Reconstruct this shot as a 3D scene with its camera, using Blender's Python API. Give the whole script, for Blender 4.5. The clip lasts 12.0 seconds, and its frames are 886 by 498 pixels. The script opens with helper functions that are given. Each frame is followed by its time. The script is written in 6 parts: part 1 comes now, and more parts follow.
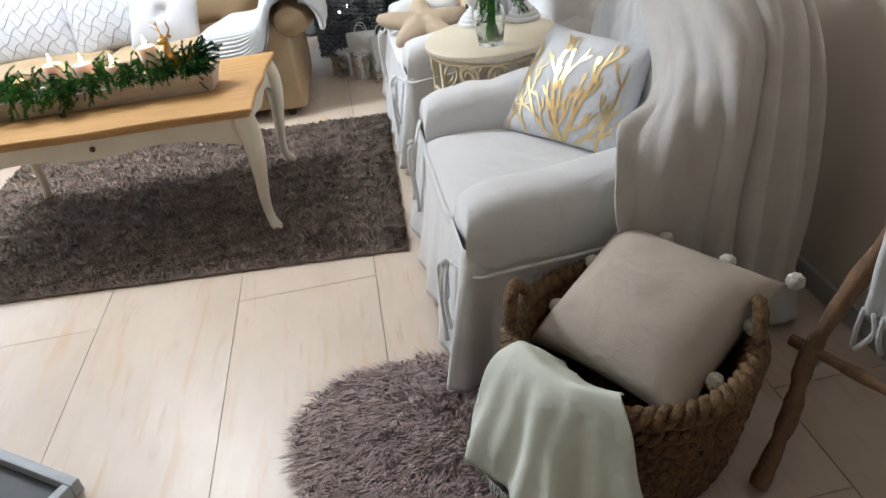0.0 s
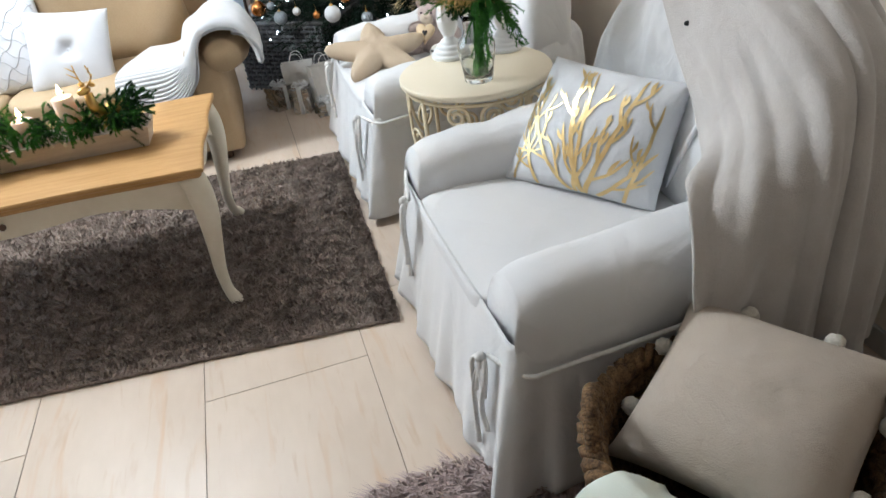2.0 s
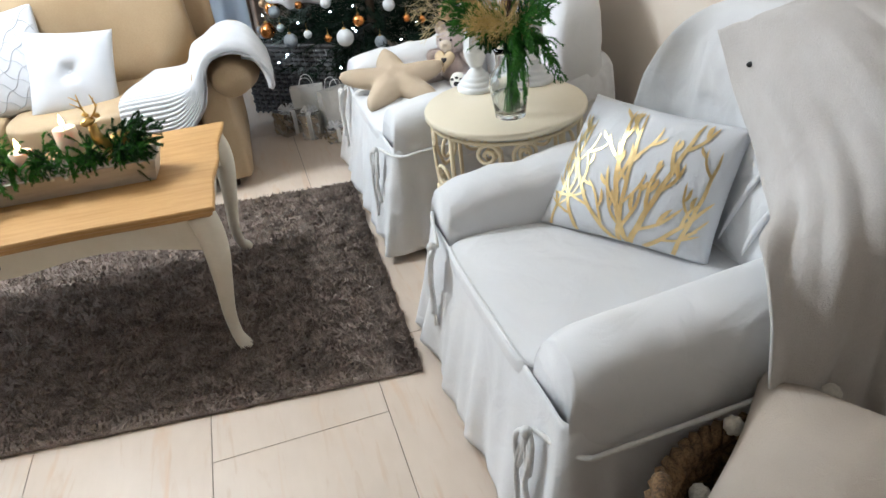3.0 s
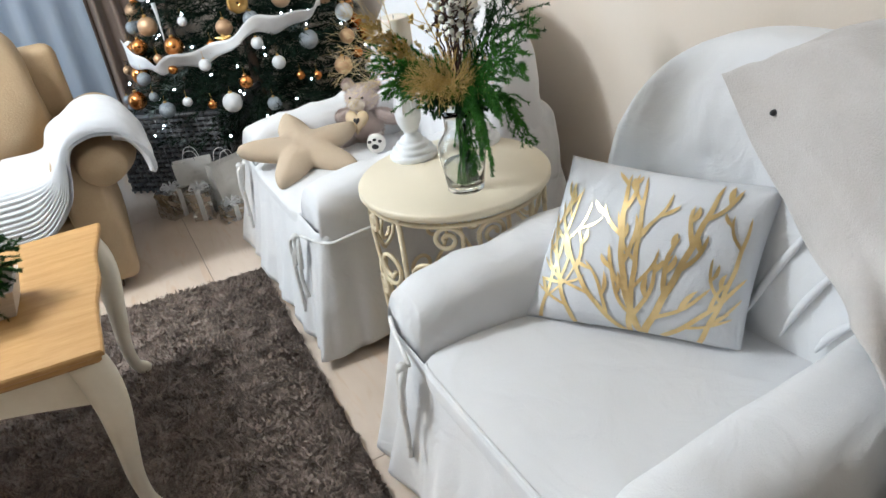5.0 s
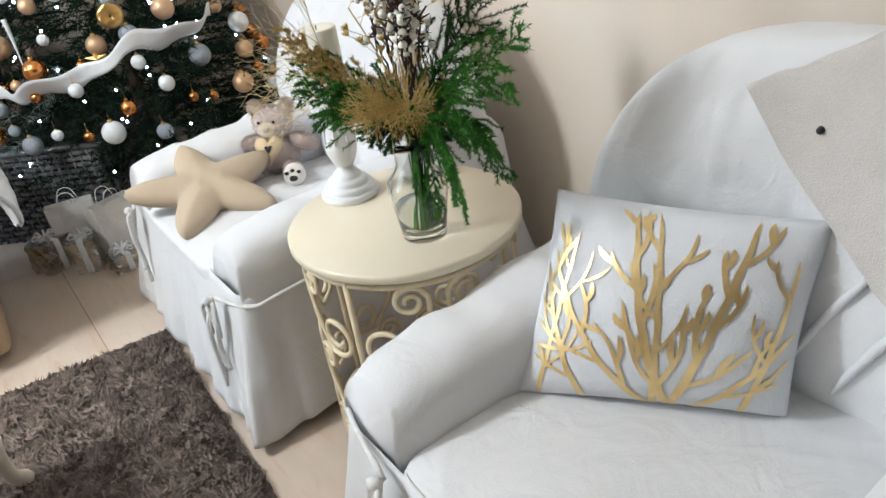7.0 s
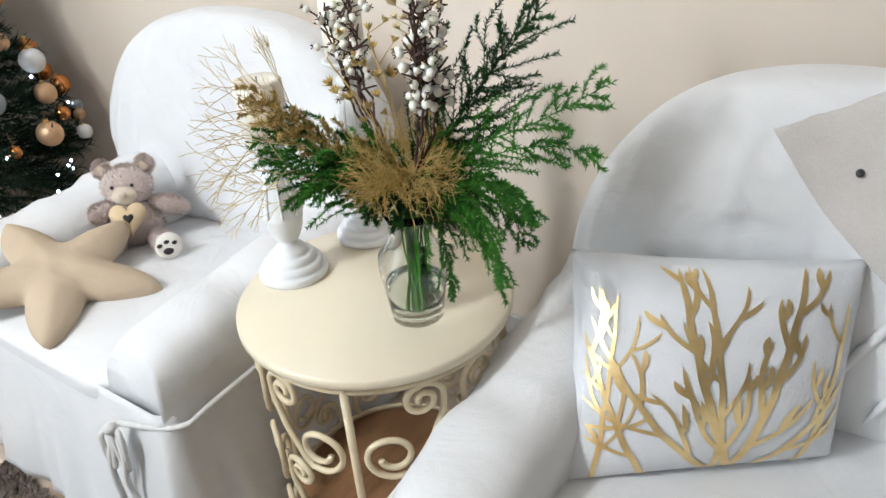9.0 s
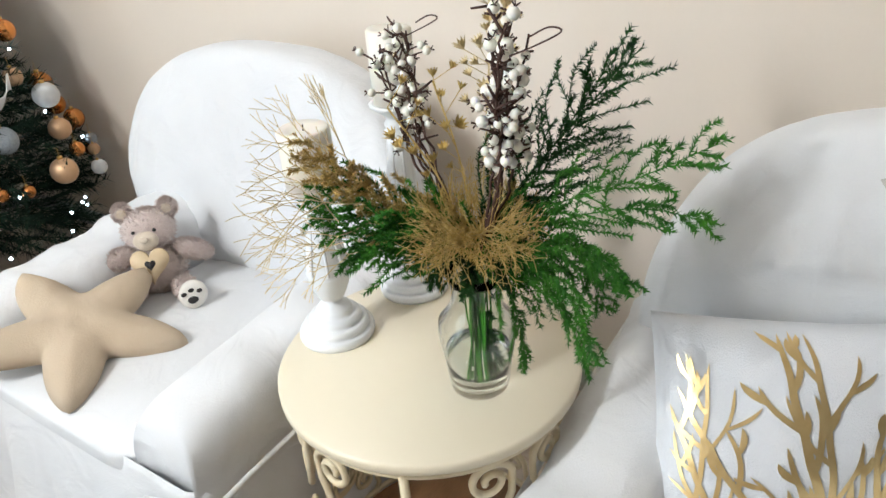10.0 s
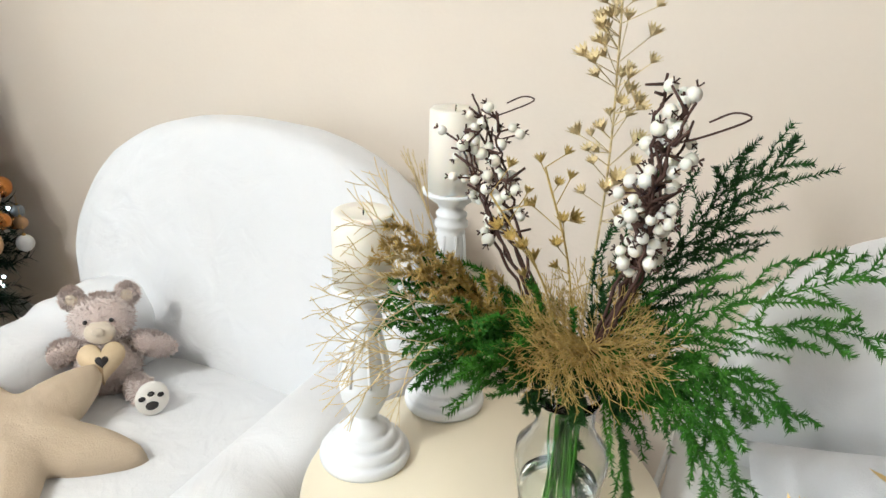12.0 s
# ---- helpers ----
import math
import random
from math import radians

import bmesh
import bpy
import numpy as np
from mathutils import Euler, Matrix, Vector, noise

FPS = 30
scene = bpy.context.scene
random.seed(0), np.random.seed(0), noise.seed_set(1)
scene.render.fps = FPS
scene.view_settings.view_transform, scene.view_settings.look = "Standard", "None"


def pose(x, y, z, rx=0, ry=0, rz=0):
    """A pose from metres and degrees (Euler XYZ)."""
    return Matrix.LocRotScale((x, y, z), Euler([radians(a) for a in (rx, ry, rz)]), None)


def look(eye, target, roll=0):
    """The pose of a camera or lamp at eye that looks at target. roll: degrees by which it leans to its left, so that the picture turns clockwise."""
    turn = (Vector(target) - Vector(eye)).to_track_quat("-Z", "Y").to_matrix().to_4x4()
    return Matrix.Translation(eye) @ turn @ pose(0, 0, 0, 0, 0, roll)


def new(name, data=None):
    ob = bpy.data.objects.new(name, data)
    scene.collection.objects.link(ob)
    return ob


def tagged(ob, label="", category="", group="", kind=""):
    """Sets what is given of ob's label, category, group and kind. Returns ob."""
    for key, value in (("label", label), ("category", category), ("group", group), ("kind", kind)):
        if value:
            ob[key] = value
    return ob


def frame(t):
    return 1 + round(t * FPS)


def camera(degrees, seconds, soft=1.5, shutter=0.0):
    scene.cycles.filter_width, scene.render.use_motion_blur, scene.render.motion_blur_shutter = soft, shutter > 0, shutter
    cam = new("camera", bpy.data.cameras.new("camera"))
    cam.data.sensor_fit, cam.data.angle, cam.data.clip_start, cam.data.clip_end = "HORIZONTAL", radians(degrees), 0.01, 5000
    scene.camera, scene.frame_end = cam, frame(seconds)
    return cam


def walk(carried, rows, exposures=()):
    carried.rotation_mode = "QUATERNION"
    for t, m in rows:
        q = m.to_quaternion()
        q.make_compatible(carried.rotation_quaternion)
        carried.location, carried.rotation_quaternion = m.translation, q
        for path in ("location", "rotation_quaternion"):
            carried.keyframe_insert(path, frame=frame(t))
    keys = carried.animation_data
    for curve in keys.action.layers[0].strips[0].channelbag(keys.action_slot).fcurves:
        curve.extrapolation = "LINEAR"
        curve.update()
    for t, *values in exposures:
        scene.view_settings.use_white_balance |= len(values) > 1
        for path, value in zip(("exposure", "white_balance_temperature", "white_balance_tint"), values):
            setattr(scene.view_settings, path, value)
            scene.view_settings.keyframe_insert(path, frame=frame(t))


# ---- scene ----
cam = camera(65.0, 12.0)
PATH = [
    (0, (0.188, -0.08, 1.379), (0.328, 1.603, 0.308), -8.3),
    (0.5, (0.191, 0.056, 1.382), (0.345, 1.727, 0.294), -8.2),
    (1, (0.182, 0.122, 1.386), (0.345, 1.785, 0.286), -7.2),
    (1.5, (0.094, 0.242, 1.383), (0.348, 1.903, 0.297), -7.3),
    (2, (0.002, 0.347, 1.384), (0.386, 1.989, 0.31), -7.8),
    (2.5, (-0.048, 0.421, 1.393), (0.384, 2.076, 0.357), -6.2),
    (2.7, (-0.047, 0.473, 1.392), (0.356, 2.132, 0.351), -6.5),
    (4.3, (0.015, 0.806, 1.392), (0.522, 2.478, 0.42), -9.4),
    (4.5, (-0.008, 0.869, 1.371), (0.552, 2.532, 0.411), -8.6),
    (5, (-0.061, 0.991, 1.358), (0.666, 2.575, 0.378), -8.1),
    (5.5, (-0.096, 1.066, 1.347), (0.763, 2.612, 0.413), -7.3),
    (6, (-0.066, 1.179, 1.334), (0.841, 2.719, 0.436), -7.4),
    (6.5, (-0.01, 1.294, 1.324), (0.918, 2.787, 0.37), -8.5),
    (7, (0.013, 1.349, 1.313), (0.968, 2.789, 0.305), -8.3),
    (7.2, (0.014, 1.383, 1.305), (1.02, 2.755, 0.253), -7.2),
    (8.8, (-0.13, 1.734, 1.351), (1.274, 2.725, 0.327), -3.7),
    (9, (-0.107, 1.792, 1.345), (1.299, 2.783, 0.325), -4.1),
    (9.5, (-0.072, 1.894, 1.354), (1.345, 2.899, 0.364), -5.3),
    (10, (-0.051, 1.944, 1.355), (1.375, 2.953, 0.381), -4.6),
    (10.5, (-0.043, 2.006, 1.342), (1.447, 2.944, 0.395), -2.5),
    (11, (-0.041, 2.11, 1.339), (1.506, 2.986, 0.423), -1.8),
    (11.5, (-0.053, 2.182, 1.319), (1.543, 3.023, 0.457), 0.7),
    (12, (-0.054, 2.226, 1.296), (1.62, 3.052, 0.578), 2.1),
]
walk(cam, [(t, look(eye, target, roll)) for t, eye, target, roll in PATH],
     exposures=((0.0, -0.12, 5800, 7), (2.5, -0.06, 5700, 5), (5.5, -0.10, 5750, 5), (7.2, -0.12, 5850, 6), (9.0, -0.10, 5850, 6), (12.0, -0.12, 6100, 5)))

# ---- daylight through the windows, and exposure ----
world = bpy.data.worlds.new("sky")
scene.world = world
world.use_nodes = True
wn, wl = world.node_tree.nodes, world.node_tree.links
sky = wn.new("ShaderNodeTexSky")
sky.sky_type, sky.sun_disc = "NISHITA", False
sky.sun_elevation, sky.sun_rotation = radians(22), radians(250)
wl.new(sky.outputs[0], wn["Background"].inputs[0])
wn["Background"].inputs[1].default_value = 0.1


def window_light(name, m, w, h, watts, colour):
    d = bpy.data.lights.new(name, "AREA")
    d.shape, d.size, d.size_y, d.energy, d.color = "RECTANGLE", w, h, watts, colour
    ob = new(name, d)
    ob.matrix_world = m
    return ob


window_light("daylight_garden_window", look((-2.35, 5.34, 1.5), (-0.6, 2.6, 0.7)), 1.8, 1.8, 30, (0.80, 0.91, 1.0))
window_light("daylight_side_window", look((-3.56, 4.3, 1.5), (0.6, 3.0, 0.7)), 1.7, 1.8, 30, (0.82, 0.92, 1.0))
# the ceiling lamp's three lit globes
GLOBES = ((-1.51, 3.41, 2.44), (-1.19, 3.45, 2.44), (-0.93, 3.28, 2.44))
for globe in GLOBES:
    bulb_light = bpy.data.lights.new("globe_light", "POINT")
    bulb_light.energy, bulb_light.color, bulb_light.shadow_soft_size = 60, (1.0, 0.975, 0.945), 0.07
    new("globe_light", bulb_light).location = globe

# ---- materials ----
def mat(name, colour, colour2=None, rough=0.8, metal=0.0, scale=20.0, detail=6.0, bump=0.0, bump_scale=None, stretch=(1, 1, 1),
        sheen=0.0, fine=0.0, vary=0.0, spec=0.5, coords="Object", rough2=None, subsurface=0.0, crease=0.0):
    m = bpy.data.materials.new(name)
    m.use_nodes = True
    n, k = m.node_tree.nodes, m.node_tree.links
    b = n["Principled BSDF"]
    b.inputs["Roughness"].default_value, b.inputs["Metallic"].default_value = rough, metal
    b.inputs["Sheen Weight"].default_value, b.inputs["Specular IOR Level"].default_value = sheen, spec
    b.inputs["Subsurface Weight"].default_value = subsurface
    b.inputs["Subsurface Scale"].default_value = 1.0 if subsurface > 0.3 else 0.05
    b.inputs["Subsurface Radius"].default_value = (0.02, 0.012, 0.006)
    tc, mp = n.new("ShaderNodeTexCoord"), n.new("ShaderNodeMapping")
    mp.inputs["Scale"].default_value = stretch
    k.new(tc.outputs[coords], mp.inputs[0])
    big, small = n.new("ShaderNodeTexNoise"), n.new("ShaderNodeTexNoise")
    big.inputs["Scale"].default_value, big.inputs["Detail"].default_value = scale, detail
    small.inputs["Scale"].default_value, small.inputs["Detail"].default_value = bump_scale or scale * 8, 4
    k.new(mp.outputs[0], big.inputs[0]), k.new(mp.outputs[0], small.inputs[0])
    mix = n.new("ShaderNodeMix")
    mix.data_type = "RGBA"
    c2 = colour2 or [c * 0.88 for c in colour]
    mix.inputs[6].default_value, mix.inputs[7].default_value = (*colour, 1), (*c2, 1)
    ramp = n.new("ShaderNodeMapRange")
    ramp.inputs[1].default_value, ramp.inputs[2].default_value = 0.3, 0.7
    k.new(big.outputs[0], ramp.inputs[0])
    last = ramp.outputs[0]
    if fine:
        add = n.new("ShaderNodeMath")
        add.operation = "MULTIPLY_ADD"
        add.use_clamp = True
        sub = n.new("ShaderNodeMapRange")
        sub.inputs[3].default_value, sub.inputs[4].default_value = -1, 1
        sub.inputs[1].default_value, sub.inputs[2].default_value = 0.25, 0.75
        k.new(small.outputs[0], sub.inputs[0])
        k.new(sub.outputs[0], add.inputs[0])
        add.inputs[1].default_value = fine
        k.new(last, add.inputs[2])
        last = add.outputs[0]
    k.new(last, mix.inputs[0])
    col = mix.outputs[2]
    if vary:
        info, hsv, vr = n.new("ShaderNodeObjectInfo"), n.new("ShaderNodeHueSaturation"), n.new("ShaderNodeMapRange")
        vr.inputs[3].default_value, vr.inputs[4].default_value = 1 - vary, 1 + vary
        k.new(info.outputs["Random"], vr.inputs[0])
        k.new(vr.outputs[0], hsv.inputs["Value"]), k.new(col, hsv.inputs["Color"])
        col = hsv.outputs[0]
    k.new(col, b.inputs["Base Color"])
    if rough2 is not None:
        rr = n.new("ShaderNodeMapRange")
        rr.inputs[3].default_value, rr.inputs[4].default_value = rough, rough2
        k.new(small.outputs[0], rr.inputs[0]), k.new(rr.outputs[0], b.inputs["Roughness"])
    if bump:
        bp = n.new("ShaderNodeBump")
        bp.inputs["Strength"].default_value, bp.inputs["Distance"].default_value = min(1.0, bump), 0.004
        k.new(small.outputs[0], bp.inputs["Height"]), k.new(bp.outputs[0], b.inputs["Normal"])
        if crease:
            # soft wrinkles in the cloth, larger than its weave
            wr, b2 = n.new("ShaderNodeTexNoise"), n.new("ShaderNodeBump")
            wr.inputs["Scale"].default_value, wr.inputs["Detail"].default_value, wr.inputs["Distortion"].default_value = 7.0, 3.0, 1.2
            b2.inputs["Strength"].default_value, b2.inputs["Distance"].default_value = crease, 0.02
            k.new(mp.outputs[0], wr.inputs[0]), k.new(wr.outputs[0], b2.inputs["Height"])
            k.new(bp.outputs[0], b2.inputs["Normal"]), k.new(b2.outputs[0], b.inputs["Normal"])
    return m


def glow(name, colour, strength):
    m = bpy.data.materials.new(name)
    m.use_nodes = True
    b = m.node_tree.nodes["Principled BSDF"]
    b.inputs["Base Color"].default_value = (*colour, 1)
    b.inputs["Emission Color"].default_value, b.inputs["Emission Strength"].default_value = (*colour, 1), strength
    return m


def glass(name, colour=(0.97, 0.99, 0.98), rough=0.0, ior=1.45):
    m = mat(name, colour, rough=rough)
    b = m.node_tree.nodes["Principled BSDF"]
    b.inputs["Transmission Weight"].default_value, b.inputs["IOR"].default_value = 1.0, ior
    return m


WALL = mat("cream_wall_paint", (0.78, 0.69, 0.59), (0.74, 0.65, 0.55), rough=0.75, scale=1.5, bump=0.15, bump_scale=90, fine=0.1)
CEIL = mat("white_ceiling_paint", (0.80, 0.79, 0.77), rough=0.9, scale=2, bump=0.1)
SKIRTING = mat("grey_skirting_paint", (0.5, 0.49, 0.47), rough=0.5, scale=4)


def marbled_tile():
    m = mat("beige_marbled_tile", (0.66, 0.56, 0.465), (0.58, 0.48, 0.385), rough=0.3, scale=3.0, detail=6, stretch=(1.6, 0.6, 1), fine=0.2, bump_scale=16, vary=0.03, rough2=0.42)
    n, k = m.node_tree.nodes, m.node_tree.links
    b = n["Principled BSDF"]
    tc, mp, info, off = n.new("ShaderNodeTexCoord"), n.new("ShaderNodeMapping"), n.new("ShaderNodeObjectInfo"), n.new("ShaderNodeVectorMath")
    mp.inputs["Scale"].default_value, mp.inputs["Rotation"].default_value = (3.4, 0.42, 1), (0, 0, radians(-9))
    off.operation = "ADD"
    k.new(tc.outputs["Object"], off.inputs[0]), k.new(info.outputs["Location"], off.inputs[1]), k.new(off.outputs[0], mp.inputs[0])
    col = b.inputs["Base Color"].links[0].from_socket
    for scale, lo, hi, c, amount in ((5.5, 0.56, 0.72, (0.60, 0.42, 0.27, 1), 0.75), (11.0, 0.58, 0.74, (0.52, 0.37, 0.24, 1), 0.5)):
        v, r, x = n.new("ShaderNodeTexNoise"), n.new("ShaderNodeMapRange"), n.new("ShaderNodeMix")
        v.inputs["Scale"].default_value, v.inputs["Detail"].default_value, v.inputs["Distortion"].default_value = scale, 5, 0.7
        r.inputs[1].default_value, r.inputs[2].default_value, r.inputs[4].default_value = lo, hi, amount
        x.data_type = "RGBA"
        x.inputs[7].default_value = c
        k.new(mp.outputs[0], v.inputs[0]), k.new(v.outputs[0], r.inputs[0]), k.new(r.outputs[0], x.inputs[0]), k.new(col, x.inputs[6])
        col = x.outputs[2]
    k.new(col, b.inputs["Base Color"])
    return m


TILE = marbled_tile()
GROUT = mat("tile_joint", (0.30, 0.235, 0.18), rough=0.9, scale=40)
COTTON = mat("white_cotton_slipcover", (0.745, 0.745, 0.75), (0.695, 0.695, 0.70), rough=0.9, scale=3, bump=0.25, bump_scale=350, sheen=0.25, fine=0.15, crease=0.4)
CORD = mat("white_cotton_cord", (0.76, 0.75, 0.73), rough=0.9, scale=80, bump=0.4, bump_scale=500)
FLEECE = mat("beige_fleece", (0.60, 0.565, 0.535), (0.52, 0.485, 0.455), rough=1.0, scale=9, bump=0.6, bump_scale=320, sheen=0.4, fine=0.35, crease=0.35)
PINE_TOP = mat("golden_oiled_wood", (0.47, 0.285, 0.115), (0.38, 0.21, 0.07), spec=0.3, rough=0.5, scale=7, stretch=(0.6, 6, 4), bump=0.1, bump_scale=60, fine=0.35)
CREAM_PAINT = mat("cream_furniture_paint", (0.74, 0.68, 0.56), (0.68, 0.61, 0.48), rough=0.45, scale=8, bump=0.06, fine=0.15)
TABLE_CREAM = mat("cream_lacquered_tabletop", (0.78, 0.70, 0.54), (0.74, 0.66, 0.50), rough=0.38, scale=3, fine=0.1, bump=0.03, bump_scale=60)
IRON_CREAM = mat("cream_painted_iron", (0.76, 0.66, 0.46), (0.66, 0.55, 0.36), rough=0.4, scale=30, bump=0.1)
RUG = mat("brown_grey_pile", (0.275, 0.218, 0.182), (0.145, 0.112, 0.092), rough=1.0, scale=14, sheen=0.0, bump=0.8, bump_scale=160, fine=0.7)
FUR = mat("mauve_brown_fur", (0.52, 0.41, 0.385), (0.33, 0.25, 0.235), rough=0.9, scale=30, sheen=0.4, fine=0.4)
SOFA = mat("tan_sofa_leather", (0.46, 0.345, 0.21), (0.39, 0.28, 0.16), rough=0.55, scale=4, bump=0.25, bump_scale=120, fine=0.2)


# ---- mesh helpers ----
def thing(name, label, category, m=None, group=""):
    ob = tagged(new(name), label, category, group)
    ob.empty_display_size = 0.05
    if m is not None:
        ob.matrix_world = m
    return ob


def part(name, bm, material, parent, label="", smooth=True, solid=0.0, subdiv=0):
    me = bpy.data.meshes.new(name)
    bmesh.ops.recalc_face_normals(bm, faces=bm.faces[:])
    bm.to_mesh(me)
    bm.free()
    for p in me.polygons:
        p.use_smooth = smooth
    for mm in material if isinstance(material, (list, tuple)) else [material]:
        me.materials.append(mm)
    ob = new(name, me)
    ob.parent = parent
    if label:
        tagged(ob, label)
    if solid:
        md = ob.modifiers.new("thickness", "SOLIDIFY")
        md.thickness, md.offset = solid, -1
    if subdiv:
        md = ob.modifiers.new("smooth", "SUBSURF")
        md.levels = md.render_levels = subdiv
    return ob


def single(name, bm, material, label, category, group="", m=None, kind="", **kw):
    ob = part(name, bm, material, None, **kw)
    tagged(ob, label, category, group, kind)
    if m is not None:
        ob.matrix_world = m
    return ob


def grid(f, nu, nv, close_u=False, close_v=False, bm=None):
    """A sheet of points f(u, v), u and v from 0 to 1."""
    bm = bm or bmesh.new()
    cu, cv = nu if close_u else nu + 1, nv if close_v else nv + 1
    vs = [[bm.verts.new(f(i / nu, j / nv)) for j in range(cv)] for i in range(cu)]
    for i in range(nu):
        for j in range(nv):
            a, b, c, d = vs[i][j], vs[(i + 1) % cu][j], vs[(i + 1) % cu][(j + 1) % cv], vs[i][(j + 1) % cv]
            if len({a, b, c, d}) == 4:
                bm.faces.new((a, b, c, d))
    return bm


def box(x0, x1, y0, y1, z0, z1, r=0.0, seg=2, bm=None):
    bm = bm or bmesh.new()
    made = bmesh.ops.create_cube(bm, size=1, matrix=Matrix.Translation(((x0 + x1) / 2, (y0 + y1) / 2, (z0 + z1) / 2)) @ Matrix.Diagonal((x1 - x0, y1 - y0, z1 - z0, 1)))
    if r:
        edges = list({e for v in made["verts"] for e in v.link_edges})
        bmesh.ops.bevel(bm, geom=edges, offset=r, segments=seg, affect="EDGES", profile=0.5)
    return bm


def spline(points, n):
    """n + 1 points along a smooth curve through the given ones."""
    ps = [Vector(p) for p in points]
    ps = [ps[0] * 2 - ps[1]] + ps + [ps[-1] * 2 - ps[-2]]
    out, last = [], len(ps) - 3
    for i in range(n + 1):
        s = min(i / n * last, last - 1e-6)
        k, t = int(s), s - int(s)
        a, b, c, d = ps[k:k + 4]
        out.append(0.5 * ((2 * b) + (c - a) * t + (2 * a - 5 * b + 4 * c - d) * t * t + (3 * b - a - 3 * c + d) * t * t * t))
    return out


def tube(path, radius, sides=6, bm=None, taper=1.0, cap=True):
    """A round bar along a path of points. radius may be a function of 0..1."""
    bm = bm or bmesh.new()
    path = [Vector(p) for p in path]
    n = len(path) - 1
    side, rings = None, []
    for i, p in enumerate(path):
        d = (path[min(i + 1, n)] - path[max(i - 1, 0)]).normalized()
        if side is None:
            side = d.orthogonal().normalized()
        side = (side - d * side.dot(d))
        side = side.normalized() if side.length > 1e-6 else d.orthogonal().normalized()
        up = d.cross(side)
        t = i / n
        r = radius(t) if callable(radius) else radius * (1 + (taper - 1) * t)
        rings.append([bm.verts.new(p + r * (math.cos(2 * math.pi * k / sides) * side + math.sin(2 * math.pi * k / sides) * up)) for k in range(sides)])
    for a, b in zip(rings, rings[1:]):
        for k in range(sides):
            bm.faces.new((a[k], a[(k + 1) % sides], b[(k + 1) % sides], b[k]))
    if cap and sides > 2:
        bm.faces.new(rings[0][::-1]), bm.faces.new(rings[-1])
    return bm


def lathe(profile, sides=32, bm=None, m=None):
    """A turned shape; profile: pairs of radius and height."""
    bm = bm or bmesh.new()
    m = m or Matrix()
    rings = []
    for r, z in profile:
        if r < 1e-5:
            rings.append([bm.verts.new(m @ Vector((0, 0, z)))])
        else:
            rings.append([bm.verts.new(m @ Vector((r * math.cos(2 * math.pi * k / sides), r * math.sin(2 * math.pi * k / sides), z))) for k in range(sides)])
    for a, b in zip(rings, rings[1:]):
        for k in range(sides):
            f = [a[k % len(a)], a[(k + 1) % len(a)], b[(k + 1) % len(b)], b[k % len(b)]]
            f = list(dict.fromkeys(f))
            if len(f) > 2:
                bm.faces.new(f)
    return bm


def ball(c, r, bm=None, u=12, v=8, squash=(1, 1, 1)):
    bm = bm or bmesh.new()
    bmesh.ops.create_uvsphere(bm, u_segments=u, v_segments=v, radius=1, matrix=Matrix.Translation(c) @ Matrix.Diagonal((r * squash[0], r * squash[1], r * squash[2], 1)))
    return bm


def sgn(v, e):
    return math.copysign(abs(v) ** e, v)


def smooth(a, b, x):
    t = min(1.0, max(0.0, (x - a) / (b - a)))
    return t * t * (3 - 2 * t)


def lump(x, y=0.0, z=0.0, s=1.0):
    return noise.noise(Vector((x * s, y * s, z * s)))


# ---- the room ----
X0, X1, Y0, Y1, TOP = -3.6, 1.42, -1.3, 5.5, 2.65


# dark colour for the unseen south wall, chosen to hold down bounced light
BOUNCE_CUT_WALL = mat("unseen_wall_bounce_cut", (0.10, 0.085, 0.072), (0.085, 0.072, 0.06), rough=0.8, scale=1.5, bump=0.15, bump_scale=90)


def wall(name, bm, label, material=None):
    return single(name, bm, material or WALL, label, "wall", kind="structure", smooth=False)


def wall_with_opening(name, axis, at, a0, a1, o0, o1, z0, z1, label):
    """A wall 0.2 m thick with one opening through it; axis: the one that it runs along."""
    bm = bmesh.new()
    for p0, p1, q0, q1 in ((a0, o0, 0, TOP), (o1, a1, 0, TOP), (o0, o1, 0, z0), (o0, o1, z1, TOP)):
        if axis == "x":
            box(p0, p1, min(at), max(at), q0, q1, bm=bm)
        else:
            box(min(at), max(at), p0, p1, q0, q1, bm=bm)
    return wall(name, bm, label)


wall("wall_east", box(X1, X1 + 0.2, Y0, Y1, 0, TOP), "plain cream painted wall behind the armchairs")
# unseen wall behind the camera, added dark so the near corner stays dim
wall("wall_south", box(X0 - 0.2, X1 + 0.2, Y0 - 0.2, Y0, 0, TOP), "unseen plain wall, dark taupe to cut bounce light", BOUNCE_CUT_WALL)
wall_with_opening("wall_north", "x", (Y1, Y1 + 0.2), X0 - 0.2, X1 + 0.2, -3.3, -0.2, 0.5, 2.4, "cream wall with the curtained window")
wall_with_opening("wall_west", "y", (X0, X0 - 0.2), Y0, Y1, 3.3, 5.2, 0.55, 2.45, "cream wall with a wide side window")
single("ceiling", box(X0, X1, Y0, Y1, TOP, TOP + 0.2), CEIL, "plain white painted ceiling", "ceiling", kind="structure", smooth=False)


# ---- slipcovered armchairs ----
CH_W, CH_F, CH_B = 0.455, -0.47, 0.42   # half width, front and rear of the frame, from the chair's middle


